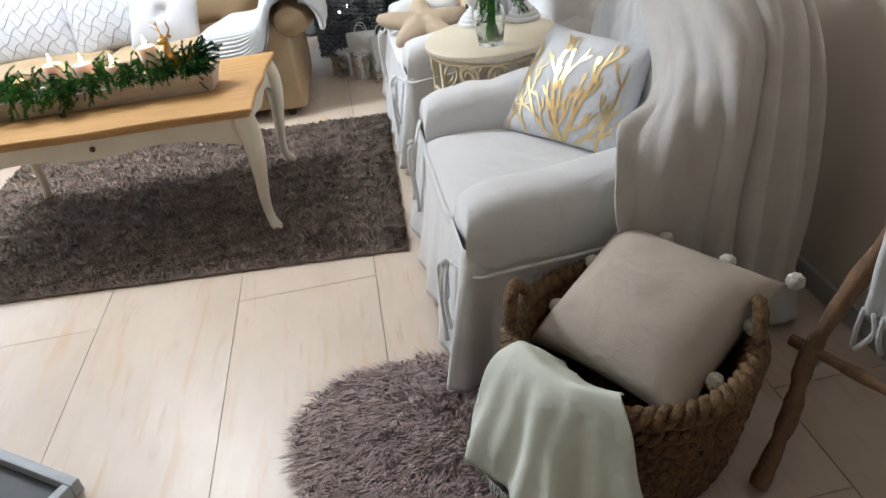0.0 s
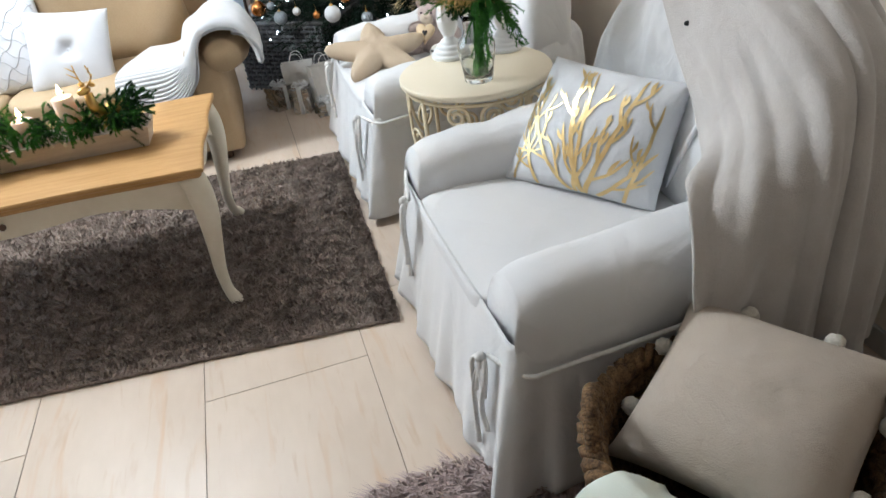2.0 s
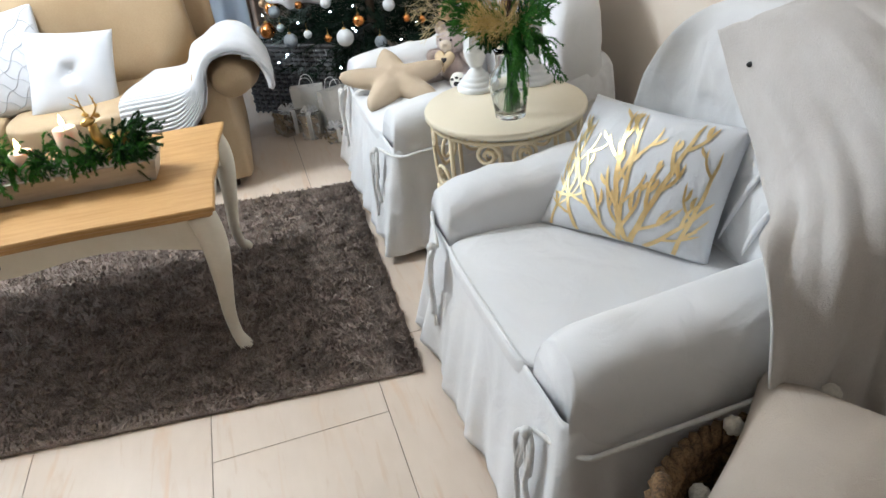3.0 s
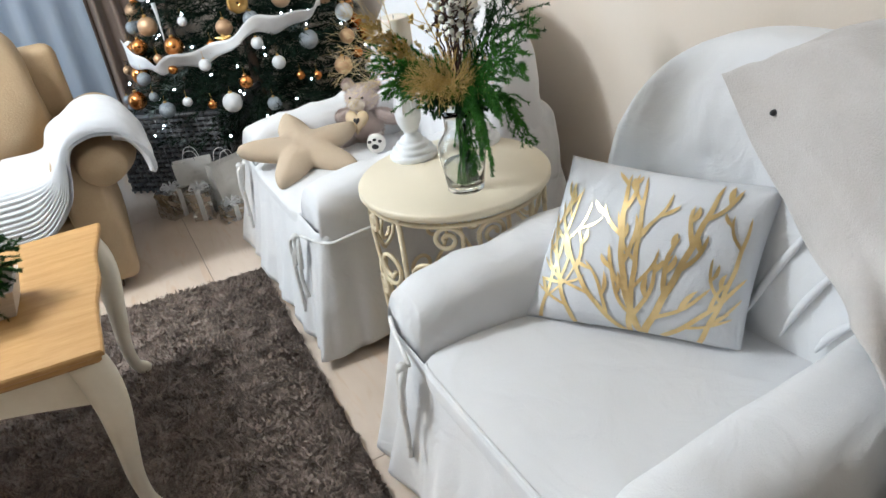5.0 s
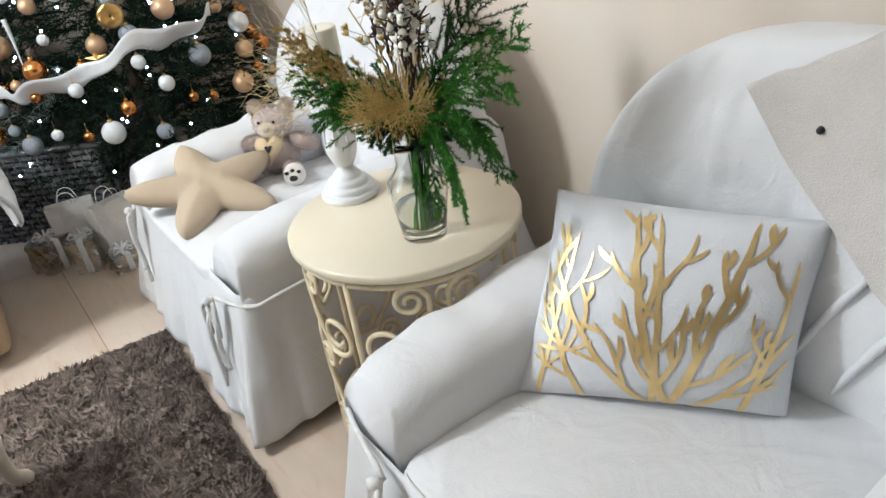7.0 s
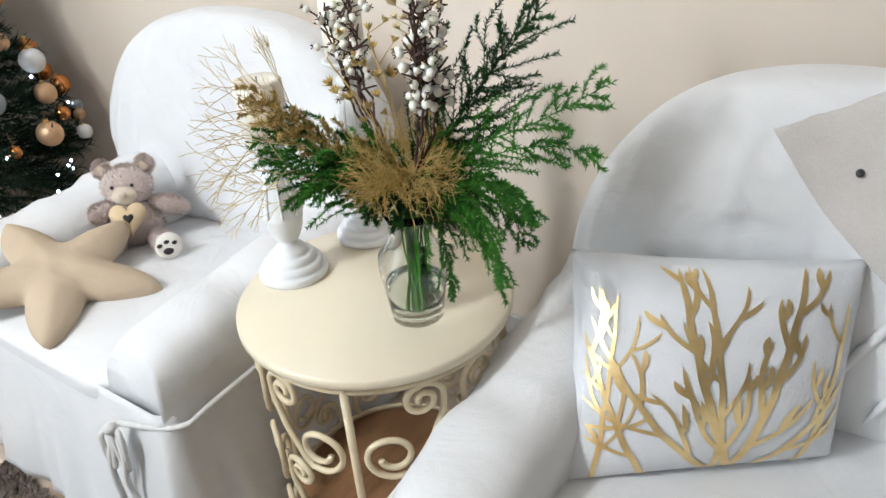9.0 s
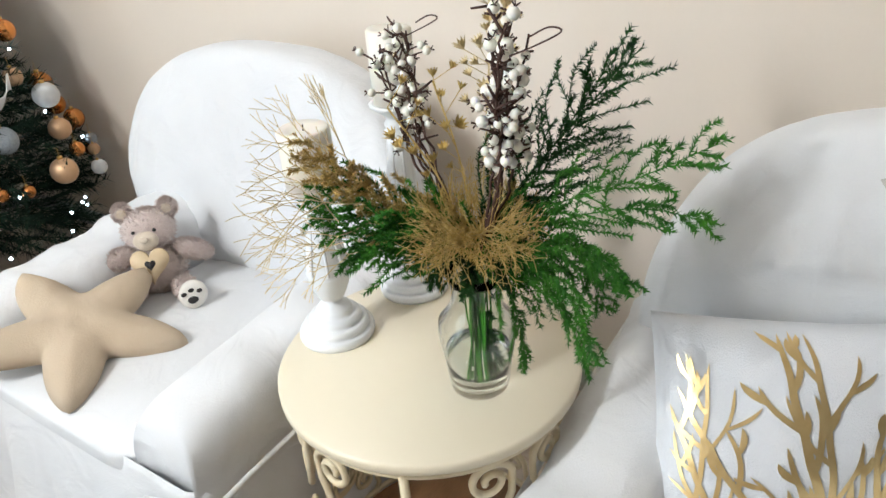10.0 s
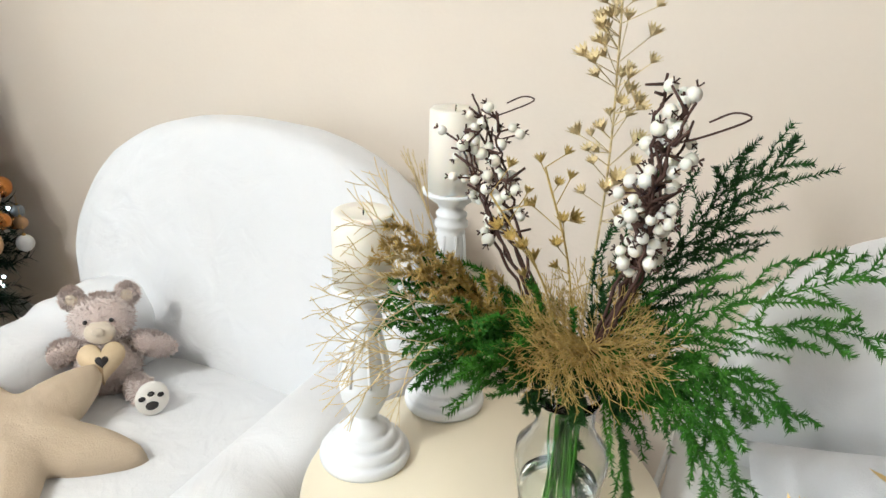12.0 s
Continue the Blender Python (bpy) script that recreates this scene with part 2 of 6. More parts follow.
def rim(s, hx0, hx1, hy, r=0.035):
    """A point on a rounded rectangle, s from 0 to 1 evenly along it."""
    a, b = hx1 - hx0 - 2 * r, 2 * hy - 2 * r
    arc = math.pi * r / 2
    d = (s % 1) * 2 * (a + b + 2 * arc)
    cx, cy, turn = hx0 + r, -hy + r, 0
    for k, side in enumerate((a, b, a, b)):
        ux, uy = ((1, 0), (0, 1), (-1, 0), (0, -1))[k]
        if d <= side:
            return cx + ux * d + uy * r, cy + uy * d - ux * r
        cx, cy, d = cx + ux * side, cy + uy * side, d - side
        if d <= arc:
            q = math.radians(-90 + 90 * k) + d / r
            return cx + r * math.cos(q), cy + r * math.sin(q)
        d -= arc
    return hx0 + r, -hy


def crumple(x, y, seed):
    """Soft ridges of creased cloth, 0 to 1."""
    return (1 - min(1.0, abs(lump(x, y, seed)) * 2.2)) ** 2


def skirt(seed, hem=0.03):
    def f(u, v):
        x, y = rim(u, CH_F, CH_B, CH_W)
        z = 0.425 * (1 - v) + hem * v
        run = y - x
        fold = math.sin(run * 34 + 3 * lump(run * 4, seed)) * 0.5 + math.sin(run * 71 + seed + 4 * lump(run * 3, seed + 2)) * 0.3 + 0.9 * lump(run * 9, v * 0.7, seed)
        near = min(math.hypot(x - cx, y - cy) for cx in (CH_F, CH_B) for cy in (-CH_W, CH_W))
        corner = math.exp(-(near / 0.13) ** 2)
        out = (0.060 + 0.02 * smooth(-0.2, -0.45, x) + 0.02 * corner) * v + (0.018 + 0.022 * corner) * fold * v ** 1.3
        n = Vector((x - 0.015, y, 0)).normalized()
        return Vector((x, y, z + (0.012 * fold + 0.012 * lump(u * 11, seed + 5)) * v * v)) + n * out
    return grid(f, 320, 20, close_u=True)


def arm(side, seed):
    """One padded arm, front end rounded; side: -1 or 1 across the chair."""
    def f(u, v):
        x = CH_F + 0.005 + 0.86 * u
        end = smooth(-0.02, 0.10, u) ** 0.6
        a = 2 * math.pi * v
        hw = (0.098 + 0.014 * u) * (0.80 + 0.20 * end)
        top = 0.545 + 0.055 * u
        zc, hz = (top + 0.30) / 2, (top - 0.30) / 2
        y = side * (CH_W - 0.088) + hw * sgn(math.cos(a), 0.72)
        z = zc + hz * sgn(math.sin(a), 0.62) * (0.86 + 0.14 * end)
        w = 0.006 * lump(x * 9 + 4 * z, y * 5, seed) + 0.004 * math.sin(22 * x + 16 * z + 4 * lump(x * 6, seed)) * smooth(0.0, 0.4, u)
        w += 0.005 * crumple(x * 5 + 3 * z, z * 7 - 3 * x, seed + 7) + 0.006 * crumple(x * 9 + 9 * z, z * 9 - 8 * x, seed + 17) * smooth(0.45, 1.0, u)
        return Vector((x - 0.02 * (1 - end) * 0 + 0.03 * (1 - end) * abs(math.sin(a)), y + side * w, z + w))
    bm = grid(f, 90, 72, close_v=True)
    bm.faces.ensure_lookup_table()
    bmesh.ops.holes_fill(bm, edges=[e for e in bm.edges if e.is_boundary], sides=200)
    return bm


BACK_BOT, BACK_TOP = 0.30, 0.988


def back_front(z):
    return 0.165 + 0.055 * smooth(0.40, 1.0, z)


def backrest(seed, wide=0.455, shift=0.0, e=0.80):
    """The domed, leaning backrest as rings round its outline."""
    def f(u, v):
        a = 2 * math.pi * u
        # v runs from the front's middle outward, round the edge, to the rear's middle
        s = math.sin(v * math.pi) ** 0.5 if 0 < v < 1 else 0.0
        hy = wide * s
        y = shift + hy * sgn(math.cos(a), e)
        mid = 0.58
        zr = sgn(math.sin(a), e)
        z = mid + (BACK_TOP - mid if zr > 0 else mid - BACK_BOT) * s * zr
        xf = back_front(z) - 0.07 * abs((y - shift) / wide) ** 3
        xr = 0.395 + 0.02 * z
        x = (xf + xr) / 2 - (xr - xf) / 2 * sgn(math.cos(v * math.pi), 0.5)
        w = 0.005 * lump(y * 7, z * 5, seed) + 0.006 * lump(y * 14 + z * 2, z * 1.6, seed + 3) * smooth(0.4, 0.7, z)
        w += 0.010 * crumple(y * 9 + 0.8 * z, z * 1.7, seed + 5) * smooth(0.95, 0.7, z) + 0.004 * crumple(y * 13, z * 10 + 5 * y, seed + 9)
        return Vector((x - w, y, z))
    bm = grid(f, 150, 70, close_u=True)
    bmesh.ops.remove_doubles(bm, verts=bm.verts[:], dist=0.0005)
    return bm


def seat_cushion(seed):
    def f(u, v):
        a = 2 * math.pi * u
        t = v * math.pi
        s = math.sin(t) ** 0.35 if 0 < v < 1 else 0.0
        hx, hy = 0.37, CH_W - 0.165
        x = -0.115 + hx * s * sgn(math.cos(a), 0.22)
        y = hy * s * sgn(math.sin(a), 0.22)
        z = 0.405 + 0.035 * sgn(math.cos(t), 0.35) + 0.006 * (1 - s ** 4) + 0.004 * lump(x * 6, y * 6, seed) - 0.045 * smooth(-0.4, 0.2, x)
        z += (0.004 * crumple(x * 4 + y * 4, y * 6 - x * 2, seed + 2) + 0.003 * crumple(x * 11, y * 9 + x * 4, seed + 4) * smooth(-0.25, 0.1, x)) * (1 if t < 1.5 else 0)
        return Vector((x, y, z))
    bm = grid(f, 140, 60, close_u=True)
    bmesh.ops.remove_doubles(bm, verts=bm.verts[:], dist=0.0005)
    return bm


def bow(at, seed, out=(-1, -0.2, 0), drop=0.24):
    """A knot with two loops and two hanging ends."""
    bm = bmesh.new()
    p, o = Vector(at), Vector(out).normalized()
    s = o.cross(Vector((0, 0, 1)))
    ball(p + o * 0.008, 0.014, bm=bm, u=8, v=6)
    for k in (-1, 1):
        tube(spline([p, p + s * 0.025 * k + o * 0.015 + Vector((0, 0, -0.02)), p + s * 0.018 * k + o * 0.02 + Vector((0, 0, -0.10)), p + s * 0.006 * k + o * 0.016 + Vector((0, 0, -0.06)), p + o * 0.01], 18), 0.0065, 6, bm=bm)
        d = drop * (1 + 0.15 * k)
        tube(spline([p, p + s * 0.02 * k + o * 0.02 + Vector((0, 0, -d * 0.3)), p + s * (0.014 * k + 0.01) + o * 0.022 + Vector((0, 0, -d * 0.7)), p + s * 0.022 * k + o * 0.024 + Vector((0, 0, -d))], 16), 0.0068, 6, bm=bm)
    return bm


def armchair(label, m, seed, knots, back, piped):
    ch = thing("armchair", label, "armchair", m, "slipcovered armchairs")
    part("frame", box(CH_F + 0.03, CH_B - 0.03, -CH_W + 0.03, CH_W - 0.03, 0.10, 0.39, 0.02), COTTON, ch)
    part("skirt", skirt(seed), COTTON, ch, "loose gathered skirt", solid=0.003)
    part("seat", seat_cushion(seed), COTTON, ch)
    if piped:
        for k, (y0, y1, z0, z1) in enumerate(((-0.03, -0.16, 0.44, 0.72), (-0.12, -0.215, 0.44, 0.64), (-0.20, -0.27, 0.45, 0.56))):
            line = [(back_front(z0 + (z1 - z0) * q) - 0.014 - 0.07 * abs((y0 + (y1 - y0) * q) / 0.45) ** 3, y0 + (y1 - y0) * q + 0.008 * math.sin(q * 3), z0 + (z1 - z0) * q) for q in (0, 0.25, 0.5, 0.75, 1)]
            part("cover_fold", tube(spline(line, 24), lambda q: 0.0085 * math.sin(math.pi * (0.05 + 0.9 * q)) ** 0.6, 8), COTTON, ch, "long pulled fold in the cover")
        part("piping", tube(spline([(CH_F + 0.012, -0.265, 0.420), (CH_F - 0.004, -0.22, 0.430), (CH_F - 0.008, 0.0, 0.434), (CH_F - 0.004, 0.22, 0.430), (CH_F + 0.012, 0.265, 0.420)], 30), 0.0048, 8), COTTON, ch, "corded seam along the seat's front")
    part("backrest", backrest(seed, *back), COTTON, ch)
    for k in (-1, 1):
        part("armrest", arm(k, seed + k), COTTON, ch)
    for k in range(4):
        lx, ly = (CH_F + 0.07, CH_B - 0.07)[k % 2], (-CH_W + 0.07, CH_W - 0.07)[k // 2]
        part("leg", lathe([(0, 0), (0.018, 0), (0.024, 0.11), (0, 0.11)], 10, m=Matrix.Translation((lx, ly, 0))), DARK_LEG, ch, "dark wooden leg")
    for k, (side, y, z) in enumerate(knots):
        path = [(CH_F - 0.03, y, z), (CH_F + 0.02, side * (CH_W + 0.012), z + 0.008), (CH_F + 0.12, side * (CH_W + 0.03), z + 0.02), (0.1, side * (CH_W + 0.034), z + 0.05), (0.34, side * (CH_W + 0.028), z + 0.08)]
        part("cord", tube(spline(path, 24), 0.0058, 8), CORD, ch, "tied cotton cord")
        part("bow", bow((CH_F - 0.038, y, z), k, (-1, 0.3 * side, 0)), CORD, ch, "knotted cord bow")
    return ch


DARK_LEG = mat("dark_chair_leg", (0.10, 0.055, 0.03), rough=0.5, scale=20)
armchair("white cotton slipcovered armchair with a fleece throw over its back", pose(0.83, 1.83, 0), 3, ((-1, -0.36, 0.35), (1, 0.27, 0.43)), (0.45, -0.01, 0.82), True)
armchair("white cotton slipcovered armchair beside the christmas tree", pose(0.85, 3.27, 0), 11, ((-1, -0.34, 0.39), (1, 0.33, 0.42)), (0.515, 0.04, 0.80), False)


# ---- tables, rug, sofa ----
def scroll(c, r, turns, start, flip=1, lead=None):
    """A flat spiral in the plane of u, w."""
    pts = list(lead or [])
    n = int(18 * turns)
    for i in range(n + 1):
        t = i / n
        a = start + flip * 2 * math.pi * turns * t
        q = r * (1 - 0.78 * t)
        pts.append((c[0] + q * math.cos(a), c[1] + q * math.sin(a)))
    return pts


LOW_SHELF = mat("brown_shelf_wood", (0.30, 0.16, 0.075), (0.20, 0.10, 0.045), rough=0.4, scale=8, stretch=(1, 6, 1), fine=0.3)
RT_X, RT_Y, RT_R, RT_Z = 0.705, 2.525, 0.257, 0.625


def on_drum(u, w, r):
    """A point of the round table's side: u along its girth, w its height."""
    a = u / r
    return Vector((r * math.cos(a), r * math.sin(a), w))


def round_table():
    t = thing("round_side_table", "cream round side table with scrolled iron base", "side table", pose(RT_X, RT_Y, 0))
    part("tabletop", lathe([(0, 0.602), (RT_R - 0.006, 0.602), (RT_R, 0.607), (RT_R, 0.62), (RT_R - 0.004, 0.625), (0, 0.625)], 64), TABLE_CREAM, t)
    r = RT_R - 0.02
    for z, rr in ((0.585, r), (0.112, r - 0.002)):
        part("ring", tube([Vector((rr * math.cos(a), rr * math.sin(a), z)) for a in [2 * math.pi * k / 48 for k in range(49)]], 0.006, 6), IRON_CREAM, t)
    part("shelf", lathe([(0, 0.100), (r - 0.012, 0.100), (r - 0.010, 0.106), (r - 0.012, 0.112), (0, 0.112)], 40), LOW_SHELF, t, "brown wooden lower shelf")
    posts = 4
    girth = 2 * math.pi * r
    for k in range(posts):
        u0 = girth * (k + 0.267) / posts
        part("post", tube([on_drum(u0, z, r) for z in (0, 0.2, 0.4, 0.60)], 0.0075, 8), IRON_CREAM, t)
        for side in (-1, 1):
            for dz, big in ((0.0, 1.0), (-0.20, 0.9), (-0.38, 0.8)):
                pts = []
                for i in range(25):   # upper curl, unwinding
                    a, q = math.radians(200 - 560 * i / 24), (0.008 + 0.030 * i / 24) * big
                    pts.append((0.128 + q * math.cos(a), 0.548 + q * math.sin(a)))
                pts.append((0.158, 0.49))
                for i in range(28):   # lower curl, winding in
                    a, q = math.radians(-50 - 470 * i / 27), (0.052 - 0.030 * i / 27) * big
                    pts.append((0.066 + q * math.cos(a), 0.435 + q * math.sin(a)))
                line = spline([(u0 + side * x, z + dz, 0) for x, z in pts], 90)
                part("scroll", tube([on_drum(p.x, max(p.y, 0.02), r) for p in line], 0.0062, 6), IRON_CREAM, t)
    return t


round_table()

CT = pose(-0.225, 2.43, 0, 0, 0, -4)   # the coffee table's near right corner; it runs to -x and +y
CT_L, CT_D, CT_H = 1.27, 0.73, 0.535


def coffee_table():
    t = thing("coffee_table", "cream coffee table with golden wooden top and curved legs", "coffee table", CT)

    def top(u, v):
        # outline with gently waved edges; v: underside, edge, top
        a = u * 4
        k, s = int(a) % 4, a - int(a)
        cs = [(0, 0), (0, CT_D), (-CT_L, CT_D), (-CT_L, 0)]
        p, q = Vector(cs[k]), Vector(cs[(k + 1) % 4])
        n = Vector((-(p - q).y, (p - q).x)).normalized()
        w = 0.022 * (math.cos(2 * math.pi * s) - 1) * 0.5 + 0.02 * math.exp(-((s - 0.5) / 0.16) ** 2)
        xy = p.lerp(q, s) + n * -w * -1
        c = Vector((-CT_L / 2, CT_D / 2))
        ring = ((0.0, -0.034), (0.97, -0.034), (0.985, -0.026), (0.985, -0.018), (1.0, -0.014), (1.0, -0.004), (0.992, 0.0), (0.0, 0.0))
        sc, dz = ring[round(v * 7)]
        pt = c + (xy - c) * sc
        return Vector((pt.x, pt.y, CT_H + dz))
    bm = grid(top, 96, 7, close_u=True)
    bmesh.ops.remove_doubles(bm, verts=bm.verts[:], dist=0.0004)
    part("tabletop", bm, PINE_TOP, t, "golden wooden top with waved edge", smooth=False)
    i = 0.05
    # aprons with a curved lower edge
    for (x0, y0), (x1, y1) in (((-i, i), (-CT_L + i, i)), ((-i, CT_D - i), (-CT_L + i, CT_D - i)), ((-i, i), (-i, CT_D - i)), ((-CT_L + i, i), (-CT_L + i, CT_D - i))):
        d = Vector((x1 - x0, y1 - y0, 0))
        nrm = Vector((-d.y, d.x, 0)).normalized()

        def f(u, v, x0=x0, y0=y0, d=d, nrm=nrm):
            low = 0.075 + 0.035 * abs(2 * u - 1) ** 4 + 0.012 * math.cos(4 * math.pi * u)
            z, off = ((CT_H - 0.035, -0.009), (CT_H - 0.035 - low, -0.009), (CT_H - 0.035 - low, 0.009), (CT_H - 0.035, 0.009))[round(v * 4) % 4]
            return Vector((x0, y0, z)) + d * u + nrm * off
        part("apron", grid(f, 32, 4, close_v=True), CREAM_PAINT, t, smooth=False)
    for sx, sy in ((0, 0), (0, 1), (1, 0), (1, 1)):
        cx, cy = (-i, -CT_L + i)[sx], (i, CT_D - i)[sy]
        o = Vector(((1, -1)[sx], (-1, 1)[sy], 0)).normalized()
        line = [(0.0, 0.52, 0.036), (0.018, 0.46, 0.036), (0.022, 0.38, 0.032), (0.006, 0.26, 0.024), (-0.012, 0.14, 0.018), (-0.006, 0.06, 0.016), (0.018, 0.02, 0.02), (0.024, 0.0, 0.018)]
        c = spline([Vector((cx, cy, z * CT_H / 0.56)) + o * off for off, z, r in line], 28)
        rad = spline([(r, 0, 0) for off, z, r in line], 28)
        part("leg", tube(c, lambda q, rad=rad: rad[round(q * 28)].x * 1.15, 12), CREAM_PAINT, t, "curved cream cabriole leg")
    part("knob", ball((-0.62, i - 0.022, CT_H - 0.075), 0.011), DARK_LEG, t, "dark drawer knob")
    return t


coffee_table()


# ---- throw, cushions, basket ----
def sheet(curves, nu, nv, push=None):
    """A cloth through control curves (each a list of points); u runs along the curves, v from curve to curve."""
    rows = [spline(c, nu) for c in curves]
    cols = [spline([r[i] for r in rows], nv) for i in range(nu + 1)]

    def f(u, v):
        i, j = round(u * nu), round(v * nv)
        p = cols[i][j].copy()
        if push:
            a, b = cols[min(i + 1, nu)][j] - cols[max(i - 1, 0)][j], cols[i][min(j + 1, nv)] - cols[i][max(j - 1, 0)]
            n = a.cross(b)
            if n.length > 1e-9:
                p += n.normalized() * push(u, v)
        return p
    return grid(f, nu, nv)


BUTTON = mat("black_button", (0.02, 0.02, 0.02), rough=0.4, scale=30)


def fleece_throw():
    front = [(1.045, 1.945, 0.915), (1.03, 1.848, 0.80), (1.02, 1.74, 0.706), (0.985, 1.65, 0.645), (0.90, 1.52, 0.625), (0.79, 1.43, 0.615), (0.735, 1.355, 0.55), (0.74, 1.34, 0.44)]
    f2 = [(1.055, 1.885, 0.94), (1.05, 1.80, 0.93), (1.04, 1.66, 0.88), (1.02, 1.54, 0.80), (0.97, 1.44, 0.72), (0.90, 1.365, 0.635), (0.865, 1.33, 0.52), (0.85, 1.32, 0.40)]
    mid = [(1.085, 1.79, 0.98), (1.10, 1.72, 0.99), (1.11, 1.63, 0.975), (1.105, 1.52, 0.93), (1.09, 1.405, 0.83), (1.045, 1.345, 0.68), (1.00, 1.31, 0.48), (0.985, 1.295, 0.27)]
    m2 = [(1.165, 1.73, 1.0), (1.175, 1.68, 0.995), (1.18, 1.61, 0.975), (1.175, 1.52, 0.94), (1.17, 1.405, 0.83), (1.15, 1.345, 0.68), (1.125, 1.31, 0.48), (1.11, 1.29, 0.22)]
    rear = [(1.255, 1.70, 0.98), (1.26, 1.66, 0.97), (1.26, 1.61, 0.945), (1.255, 1.54, 0.91), (1.245, 1.44, 0.80), (1.24, 1.38, 0.64), (1.23, 1.345, 0.43), (1.205, 1.335, 0.21)]

    def push(u, v):
        g = smooth(0.08, 0.65, u)
        w = v + 0.16 * (u - 0.5) * (0.5 - v) + 0.085 * lump(u * 1.6, v * 2.6, 4)
        a = math.sin(w * 33 + 2.5 * lump(v * 3, u * 1.0))
        folds = (abs(a) ** 0.8 * (1 if a > 0 else -1)) * (0.5 + 0.75 * lump(v * 4, u * 2.2, 9)) + math.sin(w * 61 + 3 * lump(v * 4, u * 1.3, 6)) * 0.22
        return 0.014 + 0.019 * g * folds + 0.010 * lump(u * 4, v * 6, 7) + 0.014 * g
    bm = sheet([front, f2, mid, m2, rear], 80, 200, push)
    t = thing("throw_blanket", "beige-grey fleece throw draped over an armchair back", "blanket")
    part("fabric", bm, FLEECE, t, solid=0.008)
    part("button", ball((1.020, 1.812, 0.872), 0.0065, squash=(1.6, 1, 1)), BUTTON, t, "small black button")


fleece_throw()


def cushion_point(u, v, w, h, t, side, pinch=0.06):
    """A point of a stuffed cushion, u and v from -1 to 1."""
    k = (1 - u * u) * (1 - v * v)
    x = w / 2 * u * (1 - pinch * (1 - v * v) * u * u)
    y = h / 2 * v * (1 - pinch * (1 - u * u) * v * v)
    return Vector((x, y, side * t / 2 * k ** 0.42 * (1 + 0.06 * lump(u * 2.2, v * 2.2, side * 3 + t * 40))))


def cushion_mesh(w, h, t, n=26, relief=None, pinch=0.06):
    bm = bmesh.new()
    for side in (-1, 1):
        def f(a, b, side=side):
            u, v = sgn(2 * a - 1, 0.8), sgn(2 * b - 1, 0.8)
            p = cushion_point(u, v, w, h, t, side, pinch)
            if relief and side > 0:
                p.z += relief(u, v)
            return p
        grid(f, n, n, bm=bm)
    bmesh.ops.remove_doubles(bm, verts=bm.verts[:], dist=0.0006)
    return bm


def frame_pose(c, right, up):
    """A pose at c whose x is right and whose y is nearest to up."""
    x = Vector(right).normalized()
    z = x.cross(Vector(up)).normalized()
    y = z.cross(x)
    m = Matrix((x, y, z)).transposed().to_4x4()
    m.translation = c
    return m


PIL_WHITE = mat("pale_cushion_cotton", (0.72, 0.73, 0.75), (0.66, 0.67, 0.70), rough=0.85, scale=5, bump=0.3, bump_scale=400, sheen=0.2, crease=0.3)
FOIL = mat("gold_foil_print", (0.84, 0.66, 0.34), (0.72, 0.53, 0.24), rough=0.3, metal=0.8, scale=25, bump=0.25, bump_scale=60)


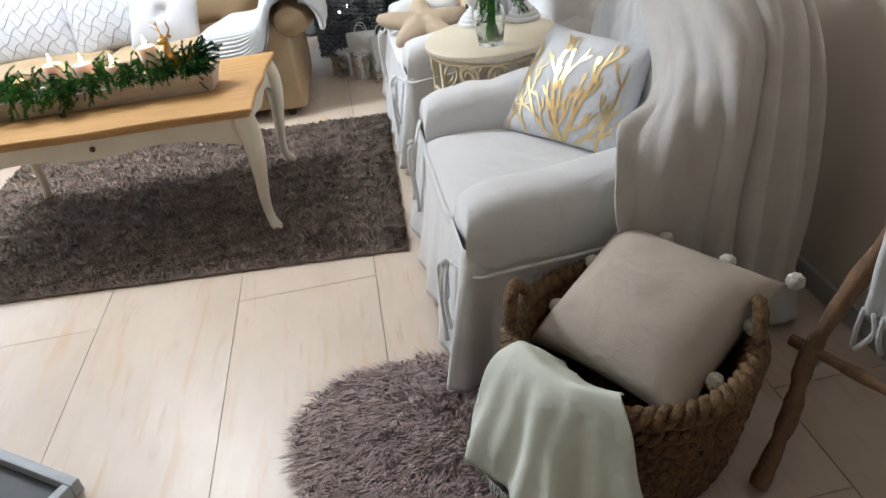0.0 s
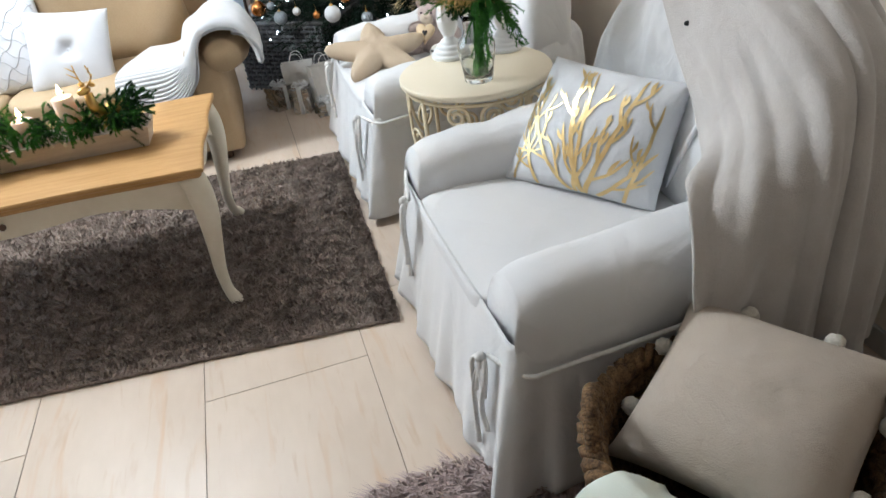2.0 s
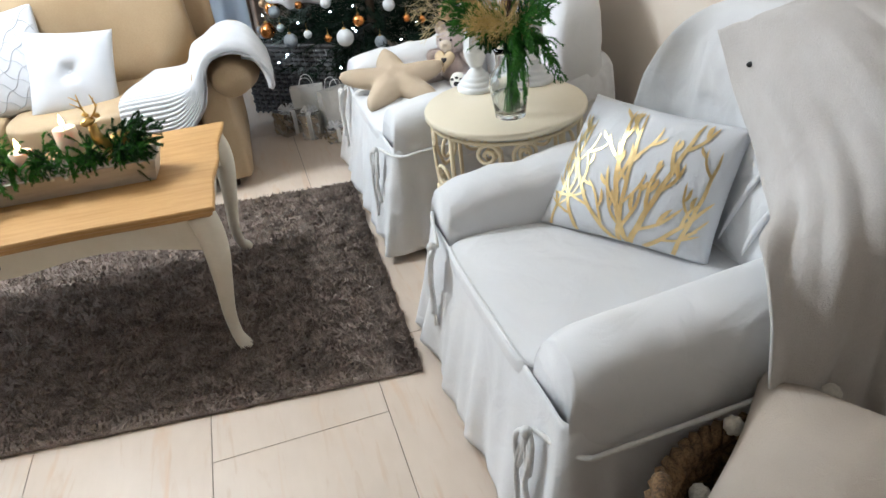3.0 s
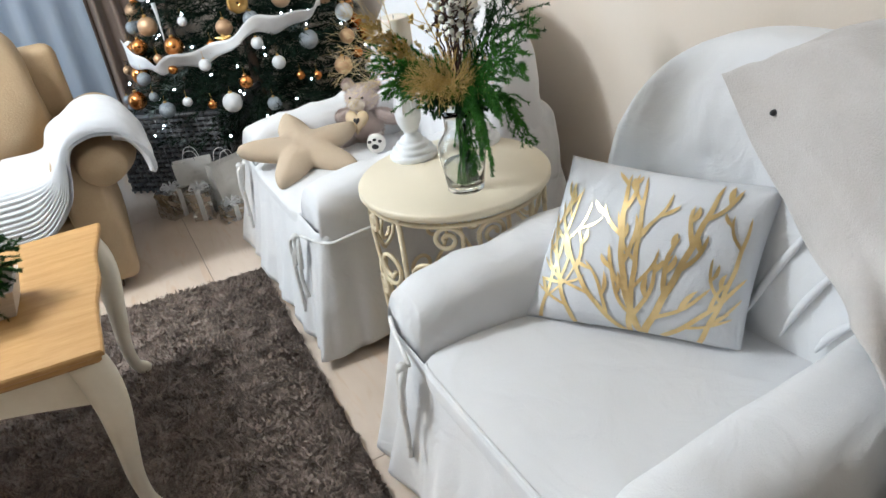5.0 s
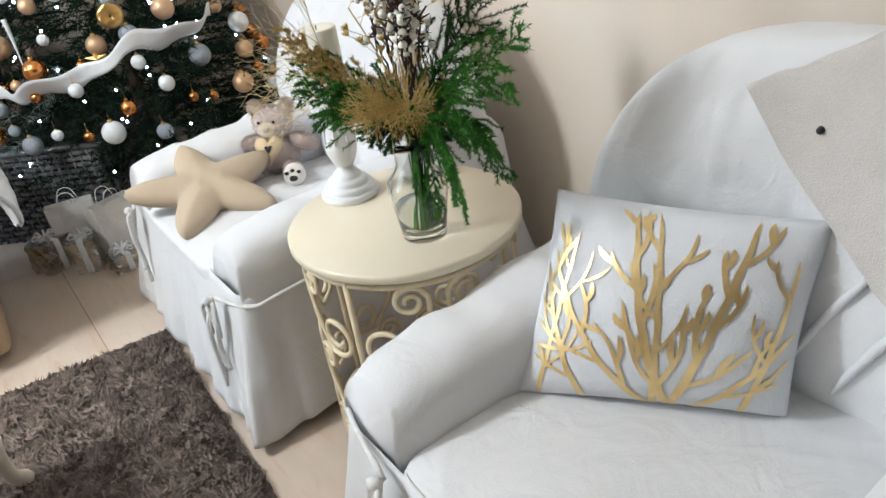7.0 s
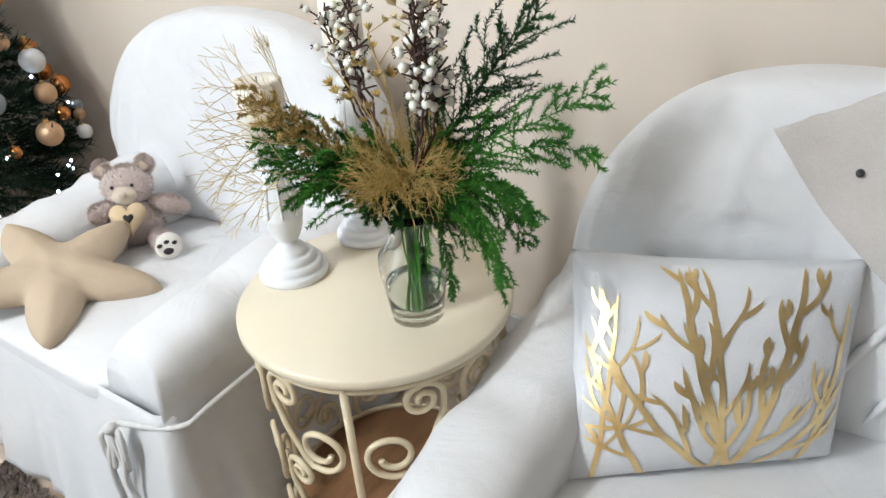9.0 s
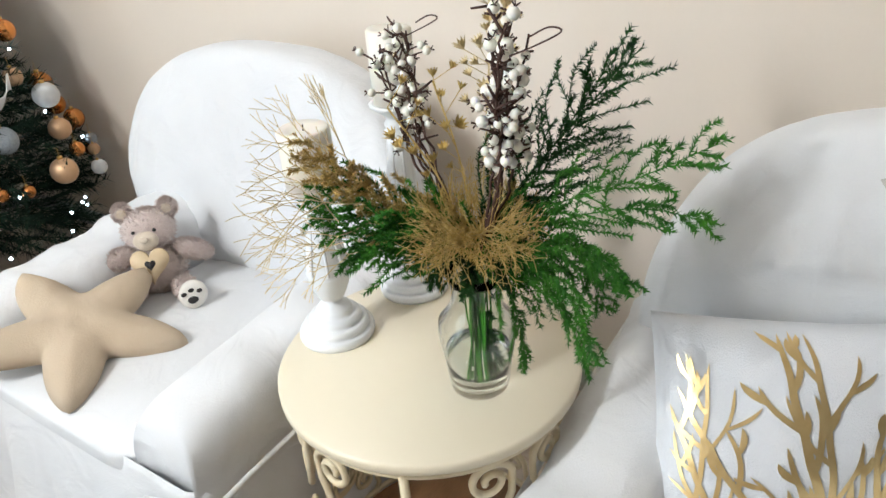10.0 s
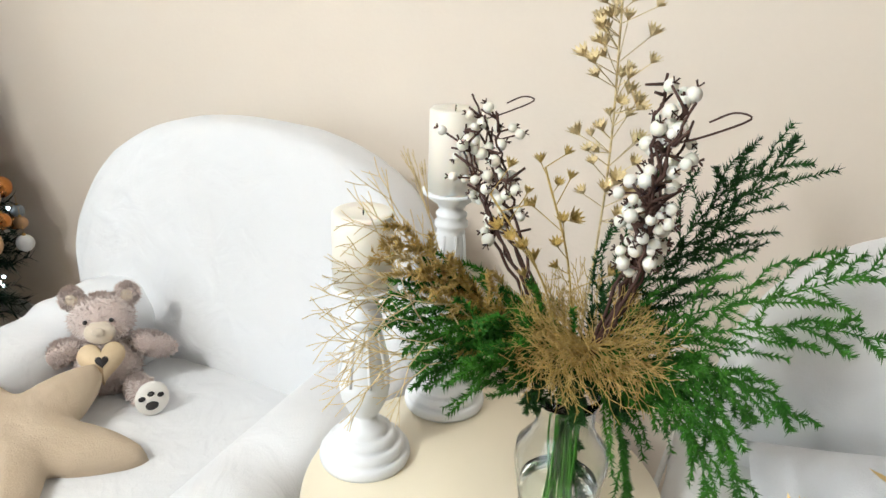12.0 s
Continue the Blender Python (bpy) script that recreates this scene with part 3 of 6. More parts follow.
def coral_cushion():
    bl, tl, tr, br = Vector((0.627, 2.106, 0.420)), Vector((0.855, 2.20, 0.722)), Vector((1.022, 1.768, 0.732)), Vector((0.915, 1.745, 0.405))
    c, t = (bl + tl + tr + br) / 4, 0.165
    out = (tr - bl).cross(tl - br).normalized()

    def shape(u, v, side=1):
        """A point of the slumped cushion, u and v from -1 to 1, from its middle."""
        p = cushion_point(u, v, 2, 2, t, side, 0.05)
        q = bl.lerp(br, (p.x + 1) / 2).lerp(tl.lerp(tr, (p.x + 1) / 2), (p.y + 1) / 2)
        return q - c + out * p.z
    pil = thing("cushion", "white cushion with gold foil coral print on armchair", "cushion", Matrix.Translation(c))
    bm = bmesh.new()
    for side in (-1, 1):
        grid(lambda a, b, side=side: shape(sgn(2 * a - 1, 0.8), sgn(2 * b - 1, 0.8), side), 40, 40, bm=bm)
    bmesh.ops.remove_doubles(bm, verts=bm.verts[:], dist=0.0006)
    part("cover", bm, PIL_WHITE, pil)
    rnd = random.Random(5)

    def strip(bm, p, ang, length, width, curl, side, lift=0.0022):
        """One foil branch with alternate side twigs and a rounded end; side: the twigs' length, 0 for none."""
        n = max(6, int(length * 16))
        pts, a, q = [], ang, Vector(p)
        for i in range(n + 1):
            pts.append((q.copy(), a))
            q = q + Vector((math.sin(a), math.cos(a))) * length / n
            a += curl / n + 0.055 * math.sin(i * 0.9 + p[0] * 7)
            if abs(q.x) > 0.95 or q.y > 0.95:
                break
        n = len(pts) - 1
        if n < 3:
            return
        last = None
        for i, (q, a) in enumerate(pts):
            s = i / n
            wd = 0.66 * width * (1 - 0.35 * s + (0.75 * math.sin(s * math.pi) ** 1.5 if side == 0 else 0)) * (max(0.0, 1 - s ** 9) ** 0.5 + 0.02)
            off = Vector((math.cos(a), -math.sin(a))) * wd
            pair = []
            for r in (q - off, q + off):
                u, v = max(-0.97, min(0.97, r.x)), max(-0.97, min(0.97, r.y))
                pair.append(bm.verts.new(shape(u, v) + out * lift))
            if last:
                bm.faces.new((last[0], last[1], pair[1], pair[0]))
            last = pair
        if side > 0.12:
            k = rnd.choice((-1, 1))
            for i in range(4, n - 1, 5):
                q, a = pts[i]
                strip(bm, q, a + k * rnd.uniform(0.5, 0.75), side * rnd.uniform(0.8, 1.2) * (1.1 - 0.5 * i / n), width * 0.70, -k * 0.65, side * 0.45 if side > 0.3 else 0, lift + 0.0003)
                k = -k
    for at, ang, length, width, curl in (((0.16, -0.97), -0.42, 2.0, 0.050, 0.30), ((0.18, -0.97), 0.22, 1.95, 0.052, -0.15), ((0.02, -0.97), -0.85, 1.7, 0.040, 0.45), ((0.34, -0.97), 0.80, 1.4, 0.042, -0.50),
                                         ((0.06, -0.97), -0.10, 1.9, 0.040, -0.12), ((-0.45, -0.97), -0.42, 1.5, 0.036, 0.25), ((0.66, -0.97), 0.30, 1.6, 0.036, -0.30), ((-0.80, -0.95), -0.02, 1.6, 0.030, 0.05)):
        bm = bmesh.new()
        strip(bm, at, ang, length, width, curl, 0.62, 0.002 + 0.0012 * abs(ang))
        part("foil_branch", bm, FOIL, pil, "gold foil coral branch")


coral_cushion()

LINEN = mat("beige_linen", (0.52, 0.455, 0.385), (0.46, 0.40, 0.335), rough=0.95, scale=6, bump=0.5, bump_scale=420, fine=0.2, crease=0.4)
POMPOM = mat("cream_yarn", (0.72, 0.68, 0.60), (0.6, 0.56, 0.49), rough=1.0, scale=90, bump=1.0, bump_scale=260, sheen=0.4)
SEAGRASS = mat("twisted_seagrass", (0.21, 0.12, 0.05), (0.055, 0.03, 0.012), rough=0.85, scale=60, bump=0.6, bump_scale=220, fine=0.5)
MINT = mat("pale_cotton_cloth", (0.74, 0.78, 0.70), (0.68, 0.72, 0.64), rough=0.95, scale=5, bump=0.35, bump_scale=380, crease=0.3)
BK_X, BK_Y, BK_R, BK_H = 0.668, 1.065, 0.262, 0.36


def twisted_ring(r, z, thick, bm, seed, strands=3, loops=34):
    """A rope of strands laid round a ring."""
    for s in range(strands):
        pts = []
        for i in range(321):
            a = 2 * math.pi * i / 320
            b = a * loops + 2 * math.pi * s / strands
            rr = r + thick * 0.62 * math.cos(b) + 0.004 * lump(math.cos(a) * 4, math.sin(a) * 4, seed)
            pts.append((rr * math.cos(a), rr * math.sin(a), z + thick * 0.62 * math.sin(b) + 0.004 * lump(math.cos(a) * 3, math.sin(a) * 3, seed + 9)))
        tube(pts, thick * 0.62, 5, bm=bm, cap=False)
    return bm


def basket():
    b = thing("storage_basket", "round brown seagrass basket holding cushion and cloth", "basket", pose(BK_X, BK_Y, 0))
    prof = [(0, 0.006), (0.19, 0.006), (0.215, 0.04), (0.245, 0.18), (BK_R - 0.006, BK_H - 0.02), (BK_R - 0.018, BK_H - 0.02), (0.23, 0.18), (0.195, 0.03), (0, 0.02)]
    part("liner", lathe(prof, 40), SEAGRASS, b)
    for i in range(8):
        z = 0.024 + i * 0.0455
        r = 0.205 + (BK_R - 0.205) * (i / 7) ** 0.75
        part("rope_coil", twisted_ring(r, z, 0.0225, bmesh.new(), i, loops=20), SEAGRASS, b)
    for a0 in (150, -20):
        bm = bmesh.new()
        for s in range(3):
            pts = []
            for i in range(61):
                q = i / 60
                a = radians(a0 - 17 + 34 * q)
                b2 = q * 60 + 2 * math.pi * s / 3
                r = BK_R + 0.009 * math.cos(b2)
                pts.append((r * math.cos(a), r * math.sin(a), BK_H - 0.02 + 0.085 * math.sin(math.pi * q) ** 0.7 + 0.009 * math.sin(b2)))
            tube(pts, 0.009, 5, bm=bm)
        part("handle", bm, SEAGRASS, b, "twisted seagrass loop handle")


basket()


def pompom_cushion():
    p0, p1 = Vector((0.785, 1.36, 0.418)), Vector((0.988, 1.022, 0.425))
    a = p1 - p0
    down = Vector((-0.29, -0.175, -0.145))
    c = p0 + a / 2 + down / 2 + Vector((-0.01, 0.0, 0.0))
    w, h = a.length + 0.03, 0.40
    pil = thing("cushion", "beige linen cushion with cream pompoms in basket", "cushion", frame_pose(c, a, -down))
    part("cover", cushion_mesh(w, h, 0.215, pinch=0.10), LINEN, pil)
    rnd = random.Random(2)
    for x, y in [(-1, 1), (-0.38, 0.93), (0.34, 0.93), (1, 1), (-0.93, 0.3), (-0.93, -0.4), (0.93, 0.35), (0.93, -0.35)]:
        bm = bmesh.new()
        bmesh.ops.create_icosphere(bm, subdivisions=3, radius=0.019)
        for v in bm.verts:
            v.co *= 1 + 0.10 * rnd.uniform(-1, 1)
        bmesh.ops.translate(bm, verts=bm.verts[:], vec=(x * (w / 2 + 0.013), y * (h / 2 + 0.013), 0))
        part("pompom", bm, POMPOM, pil, "cream yarn pompom")


pompom_cushion()


def basket_cloth():
    o = Vector((BK_X, BK_Y, 0))

    def hem(q):
        """The lower edge's spread from the basket and its height, q from 0 to 1 along it."""
        return 0.125 - 0.055 * q, 0.07 + 0.125 * smooth(0.5, 1.0, q)
    curves = []
    for k in range(8):
        q = k / 7
        a = radians(183 + 62 * q)
        d = Vector((math.cos(a), math.sin(a), 0))
        spread, low = hem(q)
        side = Vector((-d.y, d.x, 0)) * (q - 0.5) * 0.05
        mid = (0.34 + low) / 2
        curves.append([o + d * 0.15 + Vector((0, 0, 0.30)), o + d * 0.215 + Vector((0, 0, 0.365)), o + d * (BK_R - 0.005) + Vector((0, 0, 0.392)),
                       o + d * (BK_R + 0.042) + side + Vector((0, 0, 0.34)), o + d * (BK_R + 0.04 + spread * 0.35) + side * 1.5 + Vector((0, 0, mid)), o + d * (BK_R + spread) + side * 2.2 + Vector((0, 0, low))])

    def push(u, v):
        g = smooth(0.4, 1.0, u)
        return 0.018 * g * math.sin(v * 15 + 2 * lump(v * 4, u * 2)) + 0.007 * g * math.sin(v * 37 + u * 4) + 0.006 * lump(u * 5, v * 5, 2)
    cl = thing("folded_cloth", "pale cream cotton cloth with fringe over basket rim", "blanket")
    part("fabric", sheet(curves, 48, 90, push), MINT, cl, solid=0.004)
    bm = bmesh.new()
    rnd = random.Random(4)
    for i in range(90):
        q = i / 89
        a = radians(183 + 62 * q)
        d = Vector((math.cos(a), math.sin(a), 0))
        spread, low = hem(q)
        p = o + d * (BK_R + spread) + Vector((-d.y, d.x, 0)) * (q - 0.5) * 0.11 + Vector((0, 0, low + 0.004))
        tube([p, p + Vector((rnd.uniform(-.006, .006), rnd.uniform(-.006, .006), -0.02)), p + Vector((rnd.uniform(-.01, .01), rnd.uniform(-.01, .01), -0.042))], 0.0014, 4, bm=bm)
    part("fringe", bm, MINT, cl)


basket_cloth()


# ---- plush toys ----
PLUSH = mat("dusty_pink_plush", (0.62, 0.51, 0.465), (0.54, 0.435, 0.395), rough=1.0, scale=18, bump=0.9, bump_scale=300, sheen=0.7, fine=0.3)
PLUSH_LIGHT = mat("pale_plush", (0.66, 0.56, 0.44), rough=1.0, scale=40, bump=0.5, bump_scale=300, sheen=0.4)
PLUSH_WHITE = mat("white_sole_felt", (0.8, 0.76, 0.70), rough=0.9, scale=30)
BLACK_FELT = mat("black_stitching", (0.02, 0.016, 0.015), rough=0.6, scale=30)
HEART_WOOD = mat("pale_wooden_heart", (0.68, 0.53, 0.34), (0.60, 0.45, 0.27), rough=0.6, scale=30, stretch=(1, 6, 1))


def teddy():
    """A seated plush bear as one mesh; it looks along its own -y."""
    bm = bmesh.new()
    rnd = random.Random(8)
    mats = [PLUSH, PLUSH_LIGHT, PLUSH_WHITE, BLACK_FELT, HEART_WOOD]

    def blob(c, r, squash, k, tilt=(0, 0, 0), rough=0.02, u=20, v=14):
        made = bmesh.ops.create_uvsphere(bm, u_segments=u, v_segments=v, radius=1)["verts"]
        m = pose(*c, *tilt) @ Matrix.Diagonal((r * squash[0], r * squash[1], r * squash[2], 1))
        for p in made:
            p.co = m @ (p.co * (1 + rough * rnd.uniform(-1, 1)))
        for f in {f for p in made for f in p.link_faces}:
            f.material_index = k
    blob((0, 0, 0.068), 0.064, (1, 0.9, 1.1), 0)
    blob((0, -0.012, 0.168), 0.054, (1.12, 0.95, 0.92), 0)
    for s in (-1, 1):
        blob((s * 0.05, -0.002, 0.212), 0.021, (1, 0.6, 1), 0)
        blob((s * 0.05, -0.012, 0.211), 0.012, (1, 0.4, 1), 1)
        blob((s * 0.023, -0.061, 0.178), 0.0042, (1, 1, 1), 3, rough=0)
        blob((s * 0.085, -0.014, 0.105), 0.026, (1.9, 0.9, 0.85), 0, (0, s * 22, 0))
        blob((s * 0.062, -0.075, 0.03), 0.031, (0.85, 1.9, 0.9), 0, (0, 0, s * 22))
        fx, fy = s * 0.086, -0.133
        blob((fx, fy, 0.036), 0.034, (0.95, 0.45, 1.0), 2, (0, 0, s * 22), rough=0.0)
        for dx, dz, rr in ((0, -0.008, 0.011), (-0.016, 0.009, 0.006), (0, 0.015, 0.006), (0.016, 0.009, 0.006)):
            blob((fx + dx, fy - 0.0145 + s * dx * 0.4, 0.036 + dz), rr, (1.15, 0.35, 0.85), 3, (0, 0, s * 22), rough=0, u=10, v=8)
    blob((0, -0.06, 0.155), 0.027, (1.05, 0.75, 0.85), 1)
    blob((0, -0.081, 0.163), 0.009, (1.2, 0.7, 0.9), 1, rough=0)
    # wooden heart with a small dark heart on it
    for size, y, dep, k in ((0.046, -0.075, 0.005, 4), (0.013, -0.0805, 0.0015, 3)):
        ring = []
        for i in range(32):
            a = 2 * math.pi * i / 32
            hx, hz = math.sin(a) ** 3, (13 * math.cos(a) - 5 * math.cos(2 * a) - 2 * math.cos(3 * a) - math.cos(4 * a)) / 16
            ring.append((hx * size * 0.92, hz * size))
        m = Matrix.Translation((0.0, y, 0.103)) @ pose(0, 0, 0, -12, 0, 0)
        fr = [bm.verts.new(m @ Vector((x, -dep, z))) for x, z in ring]
        bk = [bm.verts.new(m @ Vector((x, dep, z))) for x, z in ring]
        faces = [bm.faces.new(fr), bm.faces.new(bk[::-1])] + [bm.faces.new((fr[i], bk[i], bk[(i + 1) % 32], fr[(i + 1) % 32])) for i in range(32)]
        for f in faces:
            f.material_index = k
    # short plush pile
    bm.normal_update()
    for f in [f for f in bm.faces if f.material_index == 0]:
        c, nor = f.calc_center_median(), f.normal.copy()
        vs = [q.co.copy() for q in f.verts]
        for i in range(5):
            p = c.lerp(rnd.choice(vs), rnd.uniform(0.1, 0.95))
            d = (nor + Vector((rnd.uniform(-1, 1), rnd.uniform(-1, 1), rnd.uniform(-1, 0.5))) * 0.6).normalized()
            s = d.orthogonal().normalized() * 0.0013
            bm.faces.new((bm.verts.new(p + s - nor * 0.001), bm.verts.new(p - s - nor * 0.001), bm.verts.new(p + d * rnd.uniform(0.005, 0.010)))).material_index = 0
    single("teddy_bear", bm, mats, "dusty pink plush bear with wooden heart on armchair", "plush toy", m=pose(0.825, 3.48, 0.398, -8, 0, -44) @ Matrix.Scale(1.1, 4))


teddy()

STAR_CLOTH = mat("beige_star_cloth", (0.53, 0.425, 0.31), (0.47, 0.375, 0.265), rough=0.9, scale=6, bump=0.45, bump_scale=360, fine=0.2, crease=0.35)


def star_cushion():
    bm = bmesh.new()
    R, n = 0.248, 100

    def radius(a):
        q = ((a / (2 * math.pi / 5) + 0.5) % 1) - 0.5   # 0 on a tip
        t = math.sqrt(4 * q * q + 0.012)
        return R * (0.45 + 0.62 * max(0.0, 1 - t) ** 1.45)
    edge = [Vector((math.cos(a), math.sin(a))) * radius(a) for a in (2 * math.pi * i / 240 for i in range(240))]
    for side in (-1, 1):
        def f(u, v, side=side):
            a = 2 * math.pi * u
            p = Vector((math.cos(a), math.sin(a))) * radius(a) * v
            inside = min(1.0, min((p - e).length for e in edge) / 0.085) if v < 1 else 0.0
            puff = 0.046 * (1 - (1 - inside) ** 2.2) ** 0.55 + 0.006 * inside * lump(p.x * 20, p.y * 20, 3)
            return Vector((p.x, p.y, side * puff))
        grid(f, n, 18, close_u=True, bm=bm)
    bmesh.ops.remove_doubles(bm, verts=bm.verts[:], dist=0.0006)
    single("star_cushion", bm, STAR_CLOTH, "beige star-shaped stuffed cushion on armchair", "cushion", m=pose(0.54, 3.38, 0.492, 15, 2, 0) @ pose(0, 0, 0, 0, 0, 15))


star_cushion()


# ---- rug  ----
def quad(c, u, v):
    a, b, cc, d = [Vector(p) for p in c]
    return a.lerp(b, u).lerp(d.lerp(cc, u), v)


RUG_C = ((0.245, 2.12), (-1.75, 2.34), (-1.70, 3.74), (0.295, 3.52))


def rug():
    bm = grid(lambda u, v: Vector((*quad(RUG_C, u, v), 0.012 + 0.006 * lump(u * 60, v * 45))), 120, 90)
    t = thing("area_rug", "brown-grey deep pile area rug on tiles", "rug")
    part("backing", bm, RUG, t, solid=0.01)
    tagged(part("pile", rug_pile(), RUG, t, smooth=False), kind="stuff")


def rug_pile():
    """Loose tufts over the rug."""
    rnd = random.Random(14)
    bm = bmesh.new()
    for i in range(52000):
        u, v = rnd.random() ** 1.5, rnd.random()
        p = quad(RUG_C, u, v)
        p = Vector((p.x, p.y, 0.012))
        d = Vector((1.4 * lump(p.x * 16, p.y * 16, 1) + rnd.uniform(-.4, .4), 1.4 * lump(p.x * 16, p.y * 16, 5) + rnd.uniform(-.4, .4), 0))
        tip = p + d * 0.016 + Vector((0, 0, rnd.uniform(0.008, 0.017)))
        s = Vector((rnd.uniform(-1, 1), rnd.uniform(-1, 1), 0)) * 0.0042
        bm.faces.new((bm.verts.new(p - s), bm.verts.new(p + s), bm.verts.new(tip)))
    return bm


rug()


# ---- on the round table: vase, bouquet, candlesticks ----
GLASS = glass("clear_glass")
WATER = glass("water", (0.95, 0.98, 0.96), ior=1.33)
FERN = mat("fern_green", (0.058, 0.215, 0.016), (0.020, 0.095, 0.009), rough=0.6, spec=0.25, scale=25, fine=0.3)
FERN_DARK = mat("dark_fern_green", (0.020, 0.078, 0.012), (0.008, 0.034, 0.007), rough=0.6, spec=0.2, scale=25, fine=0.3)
GOLD_GLITTER = mat("gold_glitter", (0.74, 0.55, 0.20), (0.52, 0.35, 0.09), rough=0.35, metal=0.4, scale=200, bump=1.0, bump_scale=700, fine=0.5)
PALE_GOLD = mat("pale_gold_twig", (0.82, 0.69, 0.42), (0.60, 0.46, 0.22), rough=0.4, metal=0.35, scale=120, bump=0.6, bump_scale=500)
TWIG = mat("dark_twig", (0.085, 0.04, 0.028), (0.05, 0.022, 0.016), rough=0.8, scale=60, bump=0.5)
BERRY = mat("cream_berry", (0.84, 0.82, 0.74), (0.78, 0.76, 0.67), rough=0.35, scale=40, subsurface=0.1)
CHALK = mat("white_chalk_paint", (0.80, 0.81, 0.82), (0.74, 0.75, 0.76), rough=0.5, scale=10, bump=0.1, bump_scale=120)
WAX = mat("ivory_wax", (0.84, 0.80, 0.71), (0.80, 0.75, 0.65), rough=0.45, scale=8, subsurface=0.2)
VX, VY, VZ = 0.678, 2.408, 0.625


def vase():
    v = thing("glass_vase", "clear glass vase with water on round table", "vase", pose(VX, VY, VZ) @ Matrix.Diagonal((1, 1, 1.09, 1)))
    prof = [(0, 0.0), (0.040, 0.0), (0.046, 0.004), (0.052, 0.05), (0.060, 0.095), (0.058, 0.115), (0.041, 0.135), (0.036, 0.150), (0.037, 0.175), (0.046, 0.196),
            (0.0435, 0.196), (0.034, 0.175), (0.033, 0.150), (0.038, 0.136), (0.055, 0.114), (0.057, 0.095), (0.049, 0.05), (0.042, 0.014), (0, 0.012)]
    ob = part("glass_body", lathe(prof, 48), GLASS, v)
    ob.visible_shadow = False
    ob = part("water", lathe([(0, 0.0135), (0.0408, 0.0145), (0.0482, 0.05), (0.0515, 0.066), (0, 0.066)], 40), WATER, v)
    ob.visible_shadow = False


vase()


def needle(bm, p, d, length, width, rnd):
    """One small pointed leaf: a thin three-sided blade."""
    d = d.normalized()
    s = d.cross(Vector((rnd.uniform(-1, 1), rnd.uniform(-1, 1), rnd.uniform(-1, 1))))
    if s.length < 1e-4:
        return
    s = s.normalized() * width
    a, b, c = bm.verts.new(p + s), bm.verts.new(p - s), bm.verts.new(p + d * length)
    bm.faces.new((a, b, c))


def frond(path, rnd, twigs=16, reach=0.075, leaf=0.0088, stem=0.0016, bm=None, droop=0.25, start=0.25, dense=1.0):
    """A feathery stem: side twigs on both sides, each set with needles."""
    bm = bm or bmesh.new()
    line = spline(path, 40)
    tube(line, lambda t: stem * (1 - 0.7 * t), 5, bm=bm)

    def leaves(pts, n):
        m = len(pts) - 1
        for i in range(n):
            s = i / n * m
            k = min(int(s), m - 1)
            p = pts[k].lerp(pts[k + 1], s - k)
            d = (pts[k + 1] - pts[k]).normalized()
            side = d.cross(Vector((rnd.uniform(-1, 1), rnd.uniform(-1, 1), rnd.uniform(-1, 1)))).normalized()
            needle(bm, p, d * 0.75 + side, leaf * rnd.uniform(0.7, 1.2), leaf * 0.13, rnd)
    leaves(line[int(40 * start):], int(190 * dense))
    out = None
    for i in range(twigs):
        q = start + (1 - start) * (i + 0.5) / twigs
        k = int(q * 39)
        p, d = line[k], (line[k + 1] - line[k]).normalized()
        if out is None:
            out = d.cross(Vector((0.80, 0.45, -0.35))).normalized()
        out = (out - d * out.dot(d)).normalized()
        side = out * (1 if i % 2 else -1) + Vector((rnd.uniform(-.6, .6), rnd.uniform(-.6, .6), rnd.uniform(-.6, .6)))
        ln = reach * (1.2 - q) * rnd.uniform(0.6, 1.4)
        e1 = p + (d * 0.80 + side * 0.62) * ln * 0.62
        e2 = e1 + (d * 0.9 + side * rnd.uniform(0.1, 0.5) + Vector((0, 0, -droop))) * ln * 0.55
        tw = spline([p, e1, e2], 8)
        tube(tw, stem * 0.5, 4, bm=bm, taper=0.4, cap=False)
        leaves(tw, int(95 * dense * (0.5 + ln / reach)))
    return bm


def branching(bm, p, d, length, depth, rnd, r=0.0012, spread=0.5, flat=None):
    """A dry coral-like twig."""
    e = p + d * length
    mid = p.lerp(e, 0.5) + Vector((rnd.uniform(-1, 1), rnd.uniform(-1, 1), rnd.uniform(-1, 1))) * length * 0.06
    tube([p, mid, e], r, 4, bm=bm, taper=0.8, cap=False)
    if depth:
        for k in (-1, 1) if rnd.random() < 0.8 else (-1, 0, 1):
            side = flat or d.orthogonal()
            nd = (d + side * k * spread * rnd.uniform(0.6, 1.2) + Vector((rnd.uniform(-1, 1), rnd.uniform(-1, 1), rnd.uniform(-1, 1))) * 0.18).normalized()
            branching(bm, e, nd, length * rnd.uniform(0.65, 0.9), depth - 1, rnd, r * 0.85, spread, flat)


